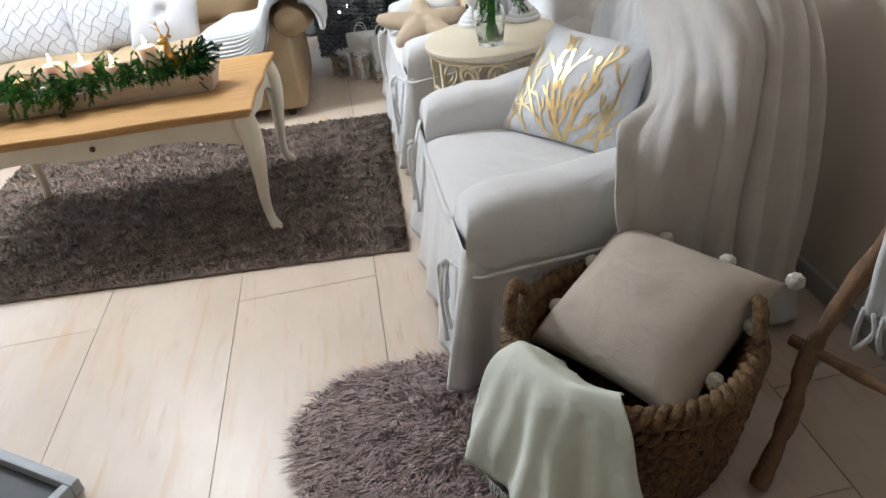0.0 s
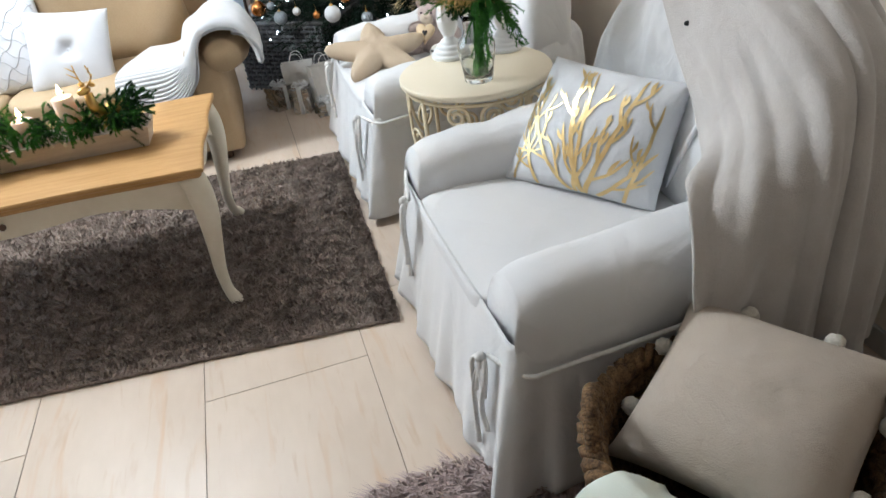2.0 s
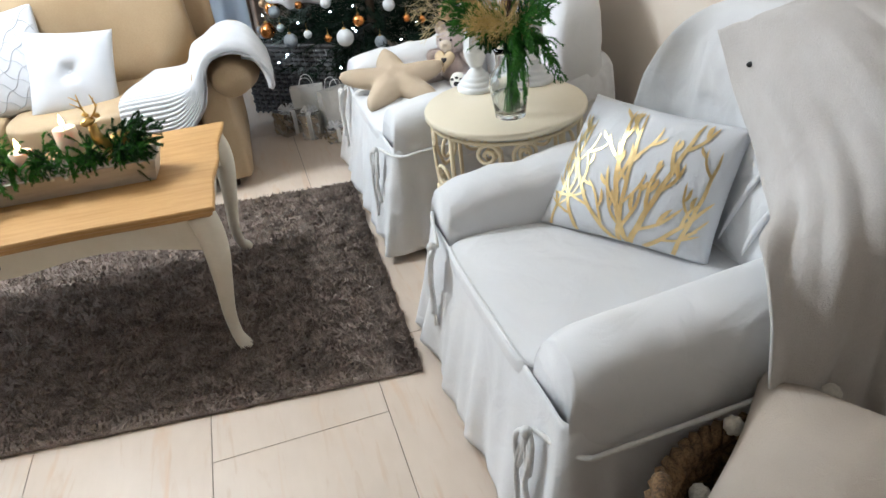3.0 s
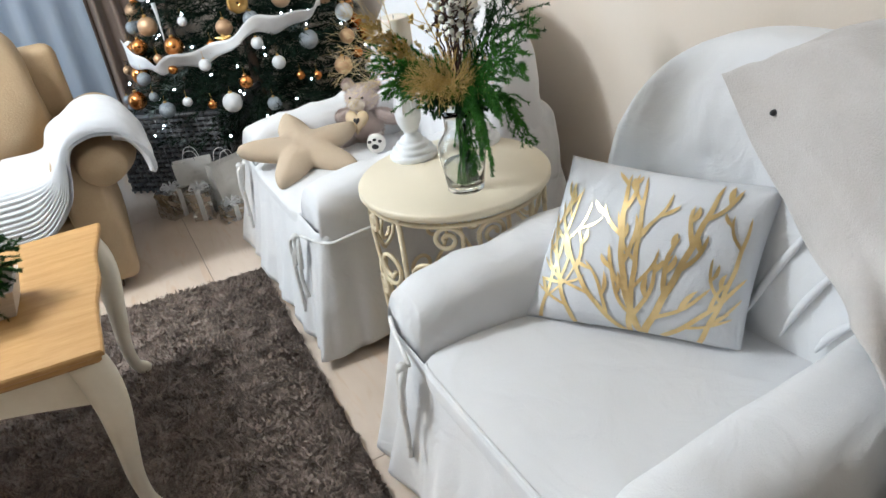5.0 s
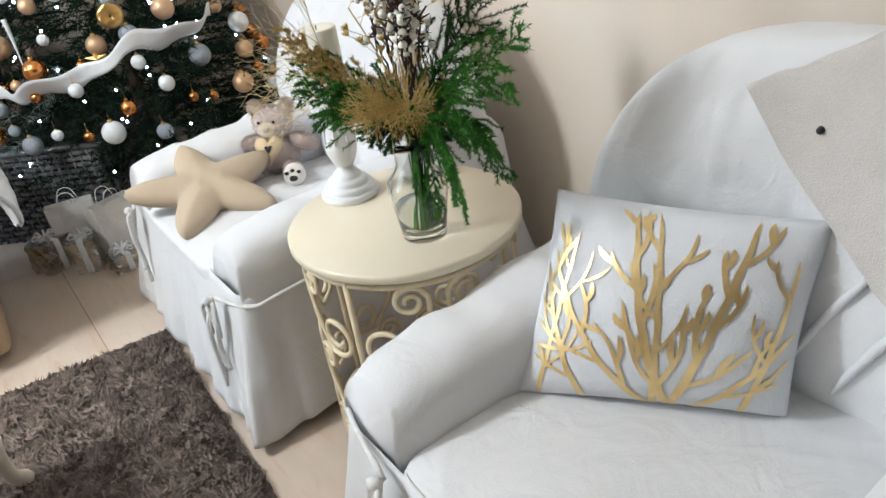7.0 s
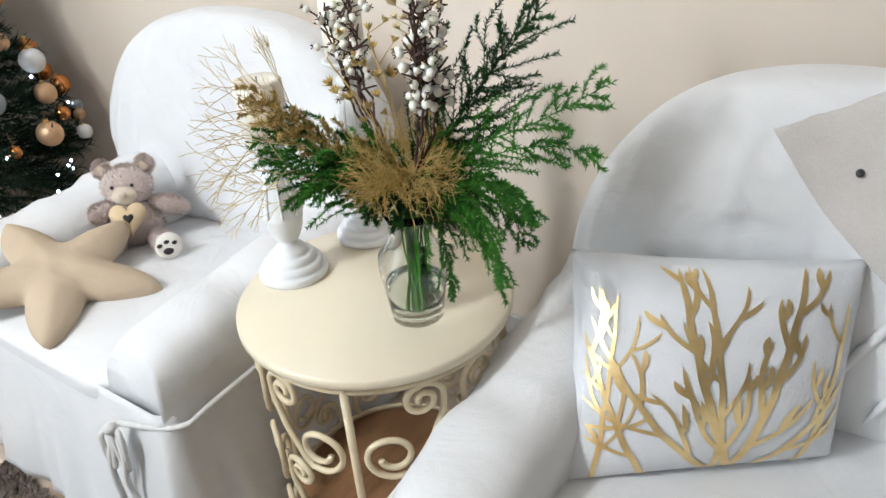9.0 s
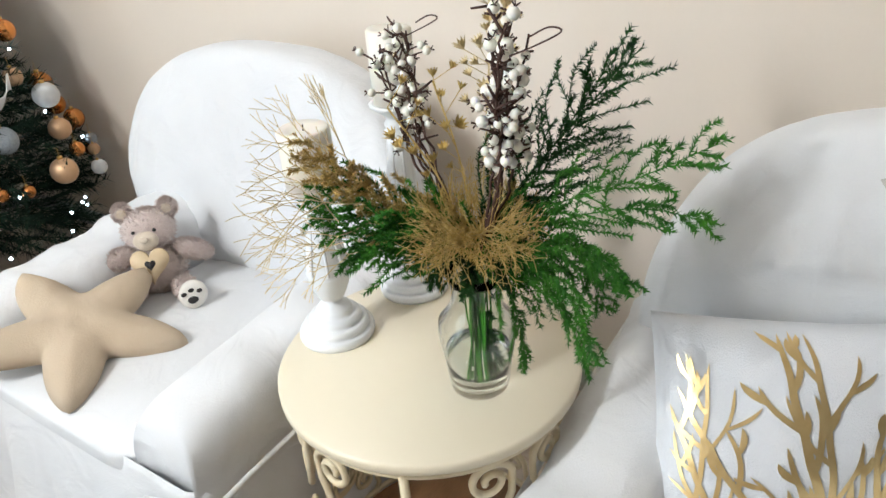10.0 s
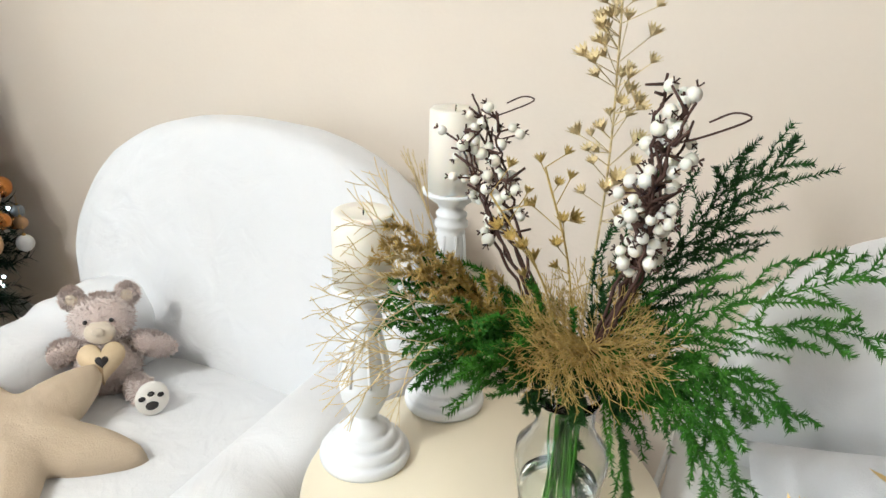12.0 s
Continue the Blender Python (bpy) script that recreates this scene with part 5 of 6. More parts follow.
def knit_throw():
    """Laid over the arm, down its inner side, across the seat and over the seat's front edge."""
    def row(y, outer, crest, inner, seat, front):
        return [(front[0], y + front[1], front[2]), (front[0] * 0.72 + inner[0] * 0.28, y + front[1], front[2] + 0.1 * (seat - front[2])),
                (front[0] * 0.35 + inner[0] * 0.65, y + front[1] * 0.9, front[2] + 0.2 * (seat - front[2])), (inner[0] - 0.035, y + front[1] * 0.8, seat),
                (inner[0], y, inner[1]), (-0.105, y, crest - 0.045), (-0.045, y, crest - 0.006), (0.02, y, crest), (0.095, y, crest - 0.03), (0.145, y, crest - 0.11), (outer[0] + 0.10, y, outer[1])]
    curves = [[SO @ Vector((p[0] + 0.02, p[1], p[2])) for p in r] for r in (
        row(-0.055, (0.058, 0.475), 0.655, (-0.135, 0.50), 0.42, (-0.50, -0.02, 0.31)),
        row(-0.035, (0.062, 0.47), 0.668, (-0.155, 0.525), 0.47, (-0.50, -0.025, 0.395)),
        row(0.02, (0.064, 0.47), 0.678, (-0.16, 0.555), 0.512, (-0.50, -0.03, 0.492)),
        row(0.12, (0.066, 0.47), 0.683, (-0.165, 0.575), 0.522, (-0.47, 0.0, 0.512)),
        row(0.26, (0.066, 0.47), 0.685, (-0.165, 0.59), 0.528, (-0.42, 0.0, 0.515)),
        row(0.40, (0.066, 0.48), 0.685, (-0.165, 0.60), 0.535, (-0.37, 0.0, 0.515)))]

    def push(u, v):
        return 0.009 * abs(math.sin(v * 84)) + 0.010 * lump(u * 4, v * 3, 3)
    k = thing("knit_throw", "white ribbed knit throw over the sofa arm", "blanket")
    part("fabric", sheet(curves, 64, 300, push), KNIT, k, solid=0.02)
    # the folded-under second layer on the outer side
    under = [[SO @ Vector((x, y, z)) for x, z in ((0.08, 0.632), (0.13, 0.61), (0.178, 0.55), (0.186, 0.485), (0.174, 0.462))] for y in (-0.06, 0.05, 0.2, 0.38)]
    part("folded_layer", sheet(under, 24, 160, lambda u, v: 0.005 * abs(math.sin(v * 74))), KNIT, k, solid=0.02)


knit_throw()


def lattice_cushion(m, label):
    w = 0.47
    c = thing("cushion", label, "cushion", m, "white sofa cushions")
    part("cover", cushion_mesh(w, w, 0.16), QUILT, c)
    bm = bmesh.new()
    for k in range(-5, 6):
        for s in (-1, 1):
            pts = []
            for i in range(41):
                u = -0.95 + 1.9 * i / 40
                v = s * u + k * 0.36 + 0.05 * math.sin(u * 17)
                if abs(v) < 0.95:
                    pts.append(cushion_point(u, v, w, w, 0.16, 1) + Vector((0, 0, 0.001)))
            if len(pts) > 3:
                tube(pts, 0.0022, 4, bm=bm)
    part("lattice", bm, LATTICE, c, "raised silver-grey lattice lines")


def tufted_cushion(m):
    def dent(u, v):
        r = math.hypot(u, v)
        a = math.atan2(v, u)
        return -0.045 * math.exp(-(r / 0.16) ** 2) - 0.008 * math.exp(-(r / 0.5) ** 2) * abs(math.sin(2 * a))
    c = thing("cushion", "plain white button-tufted cushion on the sofa", "cushion", m, "white sofa cushions")
    part("cover", cushion_mesh(0.38, 0.38, 0.15, 34, dent), QUILT, c)
    part("button", ball((0, 0, 0.033), 0.011, squash=(1, 1, 0.5)), QUILT, c)


def prop(x, y, z, yaw, back, roll=0):
    """A cushion set upright on the sofa, facing out of it and leaning back."""
    return SO @ pose(x, y, z) @ pose(0, 0, 0, 0, 0, yaw) @ pose(0, 0, 0, 90 - back, 0, 0) @ pose(0, 0, 0, 0, 0, roll)


tufted_cushion(prop(-0.68, 0.26, 0.60, 4, 24, -8))
lattice_cushion(prop(-1.00, 0.36, 0.655, 0, 22, 6), "white lattice-patterned satin cushion on the sofa")
lattice_cushion(prop(-1.42, 0.36, 0.655, 3, 22, -5), "white lattice-patterned satin cushion on the sofa")


# ---- christmas tree, gifts, curtains ----
PINE = mat("dark_pine_needles", (0.008, 0.024, 0.011), (0.003, 0.009, 0.005), rough=0.8, spec=0.2, scale=20, fine=0.4)
PINE_FROST = mat("frosted_pine_needles", (0.10, 0.16, 0.13), (0.30, 0.34, 0.33), rough=0.7, scale=30, fine=0.5)
BARK = mat("brown_bark", (0.07, 0.045, 0.03), rough=0.9, scale=30, bump=0.6)
TX, TY = 0.74, 4.82


def tree_radius(z):
    return 0.68 * (1 - max(0, z - 0.35) / 1.95) if z > 0.35 else 0.68 - (0.35 - z) * 0.5


def pine_spray(bm, p, d, length, rnd, needles, ln):
    tube([p, p + d * length], 0.0025, 4, bm=bm, taper=0.4, cap=False)
    for i in range(needles):
        s = (i + rnd.random()) / needles
        side = d.cross(Vector((rnd.uniform(-1, 1), rnd.uniform(-1, 1), rnd.uniform(-1, 1))))
        if side.length > 1e-3:
            needle(bm, p + d * length * s, d * 0.8 + side.normalized(), ln * rnd.uniform(0.7, 1.1), 0.0019, rnd)


def tree():
    rnd = random.Random(12)
    t = thing("christmas_tree", "dark green decorated christmas tree in the corner", "tree", pose(TX, TY, 0))
    part("trunk", tube([(0, 0, 0), (0, 0, 0.7), (0, 0, 1.4), (0, 0, 2.15)], 0.035, 10, taper=0.25), BARK, t)
    for name, mm, n, frost in (("branch_mass", PINE, 1500, 0), ("frost", PINE_FROST, 45, 1)):
        bm = bmesh.new()
        for i in range(n):
            z = 0.22 + 1.9 * (rnd.random() ** 1.35)
            a = rnd.uniform(0, 2 * math.pi)
            R = tree_radius(z) * rnd.uniform(0.88, 1.06)
            r0 = R * (0.80 if frost else rnd.choice((0.15, 0.4, 0.6, 0.75)))
            o = Vector((math.cos(a), math.sin(a), 0))
            d = (o + Vector((rnd.uniform(-.35, .35), rnd.uniform(-.35, .35), rnd.uniform(-.35, .15)))).normalized()
            p = o * r0 + Vector((0, 0, z + 0.06))
            pine_spray(bm, p, d, max(0.1, min(0.26, R - r0)), rnd, 64 if not frost else 50, 0.05)
        tagged(part(name, bm, mm, t, smooth=False), kind="stuff")
    bulb = glow("white_fairy_light", (0.80, 0.90, 1.0), 14)
    first = None
    for i in range(110):
        z = 0.30 + 1.2 * rnd.random()
        a = math.pi * rnd.uniform(0.75, 1.95)
        R = tree_radius(z) * rnd.uniform(0.8, 1.03)
        if first is None:
            first = part("fairy_light", ball((0, 0, 0), 0.0056, u=8, v=6), bulb, t, "small cool white fairy light")
            o = first
        else:
            o = new("fairy_light", first.data)
            o.parent = t
        o.location = (R * math.cos(a), R * math.sin(a), z)
    # broad white ribbon hung in swags
    for z0, a0, a1, sw in ((0.72, 3.15, 5.3, 0.075), (1.06, 3.0, 5.3, 0.06), (1.38, 2.8, 5.2, 0.05)):
        def f(u, v, z0=z0, a0=a0, a1=a1, sw=sw):
            a = a0 + (a1 - a0) * u
            z = z0 - sw * math.sin(min(1, u * 1.6) * math.pi) + 0.09 * u + 0.012 * math.sin(u * 21)
            r = tree_radius(z) * 1.06 + 0.02 * math.sin(u * 23)
            w = 0.10 * (0.75 + 0.25 * math.sin(u * 17 + 1))
            tilt = 1.25 + 0.45 * math.sin(u * 13)
            return Vector((math.cos(a) * (r + w * (v - 0.5) * math.cos(tilt)), math.sin(a) * (r + w * (v - 0.5) * math.cos(tilt)), z + w * (v - 0.5) * math.sin(tilt) + 0.01 * math.sin(u * 40)))
        part("ribbon", grid(f, 90, 4), RIBBON, t, "broad white satin ribbon", solid=0.002)


RIBBON = mat("white_satin_ribbon", (0.78, 0.79, 0.80), (0.70, 0.71, 0.73), rough=0.45, scale=20, bump=0.3, bump_scale=200, sheen=0.3)
tree()
COPPER = mat("copper_ball", (0.80, 0.36, 0.12), (0.66, 0.26, 0.07), rough=0.22, metal=1.0, scale=20, vary=0.2)
MATT_GOLD = mat("matt_champagne_ball", (0.62, 0.42, 0.26), (0.52, 0.34, 0.20), rough=0.5, metal=0.7, scale=20, vary=0.2)
PEARL = mat("white_pearl_ball", (0.74, 0.75, 0.76), (0.62, 0.64, 0.66), rough=0.35, scale=30, bump=0.4, bump_scale=300)
SILVER_GLITTER = mat("silver_glitter_ball", (0.42, 0.46, 0.50), (0.30, 0.34, 0.38), rough=0.45, metal=0.6, scale=150, bump=0.8, bump_scale=600)


def bauble(p, r, mm, label):
    b = thing("bauble", label, "bauble", Matrix.Translation(p), "tree baubles")
    part("ball", ball((0, 0, 0), r, u=20, v=14), mm, b)
    part("cap", lathe([(0, r * 0.97), (r * 0.22, r * 0.97), (r * 0.2, r * 1.18), (0, r * 1.18)], 10), GOLD, b)
    part("hook", tube([(0, 0, r * 1.15), (0.0, 0.0, r * 1.15 + 0.03)], 0.0008, 4), GOLD, b)


def baubles():
    rnd = random.Random(77)
    kinds = ((COPPER, "shiny copper glass ball on the tree"), (MATT_GOLD, "matt champagne gold ball on the tree"), (PEARL, "white pearl ball on the tree"), (SILVER_GLITTER, "silver glitter ball on the tree"))
    placed = []
    tries = 0
    while len(placed) < 96 and tries < 4000:
        tries += 1
        z = rnd.uniform(0.43, 1.5)
        a = math.pi * rnd.uniform(0.78, 1.92)
        r = rnd.choice((0.022, 0.028, 0.032, 0.038, 0.045))
        R = tree_radius(z) * rnd.uniform(0.98, 1.05)
        p = Vector((TX + R * math.cos(a), TY + R * math.sin(a), z))
        if p.x > X1 - 0.07 or any((p - q).length < r + s + 0.03 for q, s in placed):
            continue
        placed.append((p, r))
        mm, lb = kinds[rnd.choice((0, 0, 0, 1, 1, 2, 2, 3))]
        bauble(p, r, mm, lb)


baubles()


def tree_ornaments():
    # gold star, gold rose and an icicle
    bm = bmesh.new()
    for i in range(10):
        a, b = math.pi * i / 5, math.pi * (i + 1) / 5
        r0, r1 = (0.042, 0.018) if i % 2 == 0 else (0.018, 0.042)
        for s in (-1, 1):
            bm.faces.new((bm.verts.new((0, s * 0.011, 0)), bm.verts.new((r0 * math.sin(a), 0, r0 * math.cos(a))), bm.verts.new((r1 * math.sin(b), 0, r1 * math.cos(b)))))
    bmesh.ops.remove_doubles(bm, verts=bm.verts[:], dist=0.0003)
    a = radians(248)
    z = 0.76
    R = tree_radius(z) * 1.05
    single("star_ornament", bm, GOLD, "gold star ornament hanging on the tree", "ornament", m=pose(TX + R * math.cos(a), TY + R * math.sin(a), z, 0, 0, -22), smooth=False)
    a = radians(258)
    z = 0.90
    R = tree_radius(z) * 1.07
    rose = thing("rose_ornament", "large gold fabric rose on the tree", "ornament", pose(TX + R * math.cos(a), TY + R * math.sin(a), z, 0, 0, -12))
    for ring, n in ((0.016, 4), (0.03, 6), (0.044, 7)):
        for k in range(n):
            a = 2 * math.pi * k / n + ring * 40
            c = Vector((math.cos(a), 0, math.sin(a)))
            s = Vector((-math.sin(a), 0, math.cos(a)))
            part("petal", grid(lambda u, v, c=c, s=s, ring=ring: c * ring * (0.3 + v * 0.75) + s * (u - 0.5) * ring * 1.3 * math.sin(0.4 + 2.2 * v) + Vector((0, -0.02 + 0.014 * v * v - 0.3 * ring * v * (1 - (2 * u - 1) ** 2), 0)), 6, 6), GOLD, rose, solid=0.0015)
    a = radians(215)
    z = 0.86
    R = tree_radius(z) * 1.06
    single("icicle_ornament", tube(spline([(0, 0, 0.08), (0.002, 0, 0.0), (0, 0, -0.09)], 24), lambda t: (0.010 + 0.0015 * math.sin(t * 60)) * (1 - 0.75 * t), 10), PEARL,
           "white frosted icicle ornament on the tree", "ornament", m=pose(TX + R * math.cos(a), TY + R * math.sin(a), z))


tree_ornaments()

WICKER = mat("grey_silver_wicker", (0.15, 0.15, 0.155), (0.06, 0.06, 0.063), rough=0.4, metal=0.35, scale=30, bump=0.4, fine=0.4, vary=0.12)
DARKHOLD = mat("dark_chest_lining", (0.03, 0.03, 0.032), rough=0.8, scale=20)
PAPER = mat("white_gift_paper", (0.72, 0.71, 0.68), (0.62, 0.61, 0.58), rough=0.6, scale=9, bump=0.5, bump_scale=40)
SILVER_FOIL = mat("crumpled_silver_foil", (0.70, 0.69, 0.66), (0.5, 0.48, 0.45), rough=0.18, metal=1.0, scale=30, bump=1.0, bump_scale=55)


def wicker_chest():
    size, h = 0.64, 0.41
    c = thing("wicker_chest", "grey woven wicker chest standing under the tree", "chest", pose(0.44, 4.43, 0, 0, 0, 51))
    # local: near corner at the origin, sides along +x and +y
    part("lining", box(0.01, size - 0.01, 0.01, size - 0.01, 0.02, h - 0.03), DARKHOLD, c, smooth=False)
    for side in range(2):
        def at(u, off, z):
            return Vector((u, off, z)) if side == 0 else Vector((off, u, z))
        for k in range(15):
            z = 0.02 + k * 0.0262
            pts = [at(0.012 + 0.0115 * i * 1.07, 0.004 * (1 if (i // 3 + k) % 2 else -1), z) for i in range(51)]
            part("weave_band", tube(pts, 0.0105, 5), WICKER, c, smooth=False)
        for k in range(17):
            u = 0.02 + 0.0375 * k
            part("stake", tube([at(u, -0.002, 0.0), at(u, -0.002, h)], 0.006, 5), WICKER, c)
        part("rim", tube([at(-0.005, 0, h), at(size, 0, h)], 0.013, 8), WICKER, c, "pale wicker rim")


wicker_chest()


def gift_bag(m):
    g = thing("gift_bag", "white paper gift bag standing on the floor", "gift bag", m, "gifts under the tree")
    w, d, h = 0.17, 0.08, 0.24

    def f(u, v):
        a = int(u * 16) / 4
        k, s = int(a) % 4, a - int(a)
        cs = [(-w / 2, -d / 2), (w / 2, -d / 2), (w / 2, d / 2), (-w / 2, d / 2)]
        x, y = Vector(cs[k]).lerp(Vector(cs[(k + 1) % 4]), s)
        return Vector((x * (1 + 0.06 * v) + 0.006 * lump(u * 9, v * 4), y * (1 - 0.35 * v) + 0.006 * lump(u * 9, v * 4, 5), 0.003 + h * v))
    part("bag_body", grid(f, 16, 10, close_u=True), PAPER, g, smooth=False, solid=0.002)
    for s in (-1, 1):
        part("bag_handle", tube(spline([(-0.04, s * 0.024, h), (-0.02, s * 0.03, h + 0.05), (0.02, s * 0.03, h + 0.05), (0.04, s * 0.024, h)], 14), 0.002, 5), CORD, g)


def parcel(m, w, d, h, seed, label):
    g = thing("gift_parcel", label, "gift", m, "gifts under the tree")
    rnd = random.Random(seed)
    bm = box(-w / 2, w / 2, -d / 2, d / 2, 0.002, h)
    bmesh.ops.subdivide_edges(bm, edges=bm.edges[:], cuts=5, use_grid_fill=True)
    for v in bm.verts:
        v.co += Vector((rnd.uniform(-1, 1), rnd.uniform(-1, 1), rnd.uniform(-0.2, 1) if v.co.z > 0.01 else 0)) * 0.006
    part("wrapping", bm, SILVER_FOIL, g, smooth=False)
    part("ribbon_band", box(-0.011, 0.011, -d / 2 - 0.008, d / 2 + 0.008, 0.002, h + 0.008, 0.003), RIBBON, g)
    for k in range(7):
        a = 2 * math.pi * k / 7
        o = Vector((math.cos(a), math.sin(a), 0))
        part("ribbon_loop", tube(spline([(0, 0, h + 0.005), o * 0.03 + Vector((0, 0, h + 0.03)), o * 0.045 + Vector((0, 0, h + 0.012)), (0, 0, h + 0.008)], 12), 0.004, 4), RIBBON, g)


gift_bag(pose(0.24, 4.37, 0, 0, 0, -12))
gift_bag(pose(0.37, 4.24, 0, 0, 0, 20))
parcel(pose(0.11, 4.36, 0, 0, 0, 30), 0.13, 0.11, 0.13, 1, "crumpled silver foil gift on the tiles")
parcel(pose(0.22, 4.22, 0, 0, 0, -20), 0.10, 0.09, 0.14, 2, "small silver foil gift on the tiles")
parcel(pose(0.33, 4.11, 0, 0, 0, 10), 0.11, 0.09, 0.07, 3, "flat silver foil gift on the tiles")

SATIN = mat("brown_satin_curtain", (0.20, 0.145, 0.115), (0.15, 0.105, 0.08), rough=0.38, scale=4, stretch=(1, 1, 0.3), sheen=0.3, fine=0.1)
SHEER = bpy.data.materials.new("white_sheer_curtain")
SHEER.use_nodes = True
_b = SHEER.node_tree.nodes["Principled BSDF"]
_b.inputs["Base Color"].default_value, _b.inputs["Roughness"].default_value = (0.60, 0.66, 0.74, 1), 0.9
_t = SHEER.node_tree.nodes.new("ShaderNodeBsdfTranslucent")
_t.inputs[0].default_value = (0.58, 0.66, 0.76, 1)
_m = SHEER.node_tree.nodes.new("ShaderNodeMixShader")
_m.inputs[0].default_value = 0.6
SHEER.node_tree.links.new(_b.outputs[0], _m.inputs[1])
SHEER.node_tree.links.new(_t.outputs[0], _m.inputs[2])
SHEER.node_tree.links.new(_m.outputs[0], SHEER.node_tree.nodes["Material Output"].inputs[0])


def curtain(name, x0, x1, y, z0, waves, amp, mm, label):
    def f(u, v):
        x = x0 + (x1 - x0) * u + 0.012 * math.sin(v * 3 + u * 9)
        g = 0.6 + 0.4 * v
        return Vector((x, y + amp * g * (math.sin(u * waves * 2 * math.pi + 1.2 * lump(u * 4, v)) + 0.4 * lump(u * 9, v * 1.5, 3)), 2.5 - (2.5 - z0) * v))
    single(name, grid(f, 140, 24), mm, label, "curtain", solid=0.002)


curtain("satin_curtain", 0.04, 0.47, 5.33, 0.02, 5, 0.035, SATIN, "brown satin curtain hanging beside the window")
curtain("sheer_curtain", -3.45, 0.09, 5.42, 0.03, 24, 0.022, SHEER, "white sheer curtain lit by the window")
part_rod = single("curtain_rod", tube([(-3.5, 5.36, 2.52), (-1.0, 5.36, 2.52), (0.6, 5.36, 2.52)], 0.014, 12), GOLD, "thin brass curtain rod above the window", "curtain rod")


# ---- fur mat, ladder, tray, basket behind the table ----
def fur_mat():
    rnd = random.Random(9)
    cx, cy = 0.175, 1.155
    t = tagged(thing("fur_mat", "mauve-brown long-haired fur mat on the tiles", "rug"), kind="")

    def outline(a):
        return 0.315 * (abs(math.cos(a)) ** 4 + abs(math.sin(a)) ** 4) ** -0.25 * (1 + 0.03 * math.sin(5 * a) + 0.02 * math.sin(9 * a + 1))
    bm = bmesh.new()
    ring = [bm.verts.new((cx + outline(2 * math.pi * k / 48) * math.cos(2 * math.pi * k / 48), cy + 0.98 * outline(2 * math.pi * k / 48) * math.sin(2 * math.pi * k / 48), 0.006)) for k in range(48)]
    bm.faces.new(ring)
    part("hide", bm, FUR, t, smooth=False, solid=0.005)
    bm = bmesh.new()
    for i in range(15000):
        a, q = rnd.uniform(0, 2 * math.pi), math.sqrt(rnd.random())
        r = outline(a) * q
        p = Vector((cx + r * math.cos(a), cy + r * math.sin(a), 0.006))
        flow = Vector((-0.75 + 0.9 * lump(p.x * 9, p.y * 9, 1), 0.15 + 0.9 * lump(p.x * 9, p.y * 9, 6), 0)) + Vector((math.cos(a), math.sin(a), 0)) * q * q * 0.8
        clump = Vector((lump(p.x * 38, p.y * 38, 2), lump(p.x * 38, p.y * 38, 8), 0)) * 0.9
        d = (flow + clump)
        ln = rnd.uniform(0.035, 0.06)
        tip = p + d * ln * 0.75 + Vector((0, 0, rnd.uniform(0.018, 0.045) * (1.1 - 0.5 * q)))
        mid = p + d * ln * 0.25 + Vector((0, 0, rnd.uniform(0.025, 0.042) * (1.1 - 0.4 * q)))
        s = Vector((-d.y, d.x, 0))
        s = s.normalized() * 0.0014 if s.length > 1e-4 else Vector((0.0014, 0, 0))
        v = [bm.verts.new(p - s), bm.verts.new(p + s), bm.verts.new(mid + s), bm.verts.new(mid - s), bm.verts.new(tip)]
        bm.faces.new((v[0], v[1], v[2], v[3])), bm.faces.new((v[3], v[2], v[4]))
    tagged(part("hair", bm, FUR, t, smooth=False), kind="stuff")


fur_mat()
BRANCH = mat("raw_branch_wood", (0.26, 0.155, 0.085), (0.16, 0.09, 0.048), rough=0.75, scale=9, stretch=(4, 4, 0.6), bump=0.4, bump_scale=60, fine=0.3)


def ladder():
    l = thing("branch_ladder", "rustic branch ladder leaning against the wall", "ladder")
    along = Vector((0.17, 0.125, 0.285))
    across = Vector((0.40, -0.92, 0.0)).normalized()
    foot = Vector((0.885, 0.84, 0.02))
    for k in (0, 1):
        o = foot + across * 0.30 * k
        pts = [o, o + along * 0.5 + Vector((0.004, -0.005, 0)), o + along * 0.95, o + along * 0.95 + Vector((0.155, 0.045, 0.215)), o + along * 0.95 + Vector((0.33 - 0.12 * k, 0.09, 0.46 - 0.17 * k))]
        part("pole", tube(spline(pts, 30), lambda t: 0.020 + 0.0025 * math.sin(t * 31) + 0.002 * math.sin(t * 67), 10), BRANCH, l)
    for q in (0.92,):
        p = foot + along * q
        part("rung", tube(spline([p - across * 0.05, p + across * 0.15 + Vector((0, 0, 0.004)), p + across * 0.34], 14), lambda t: 0.013 + 0.002 * math.sin(t * 20), 8), BRANCH, l)
        part("rope_lashing", tube([p + 0.024 * math.cos(a) * along.normalized() + Vector((-0.3, 0.3, 1)).normalized() * 0.024 * math.sin(a) + across * 0.0006 * a for a in [i * 0.35 for i in range(72)]], 0.0035, 5), CORD, l)


ladder()


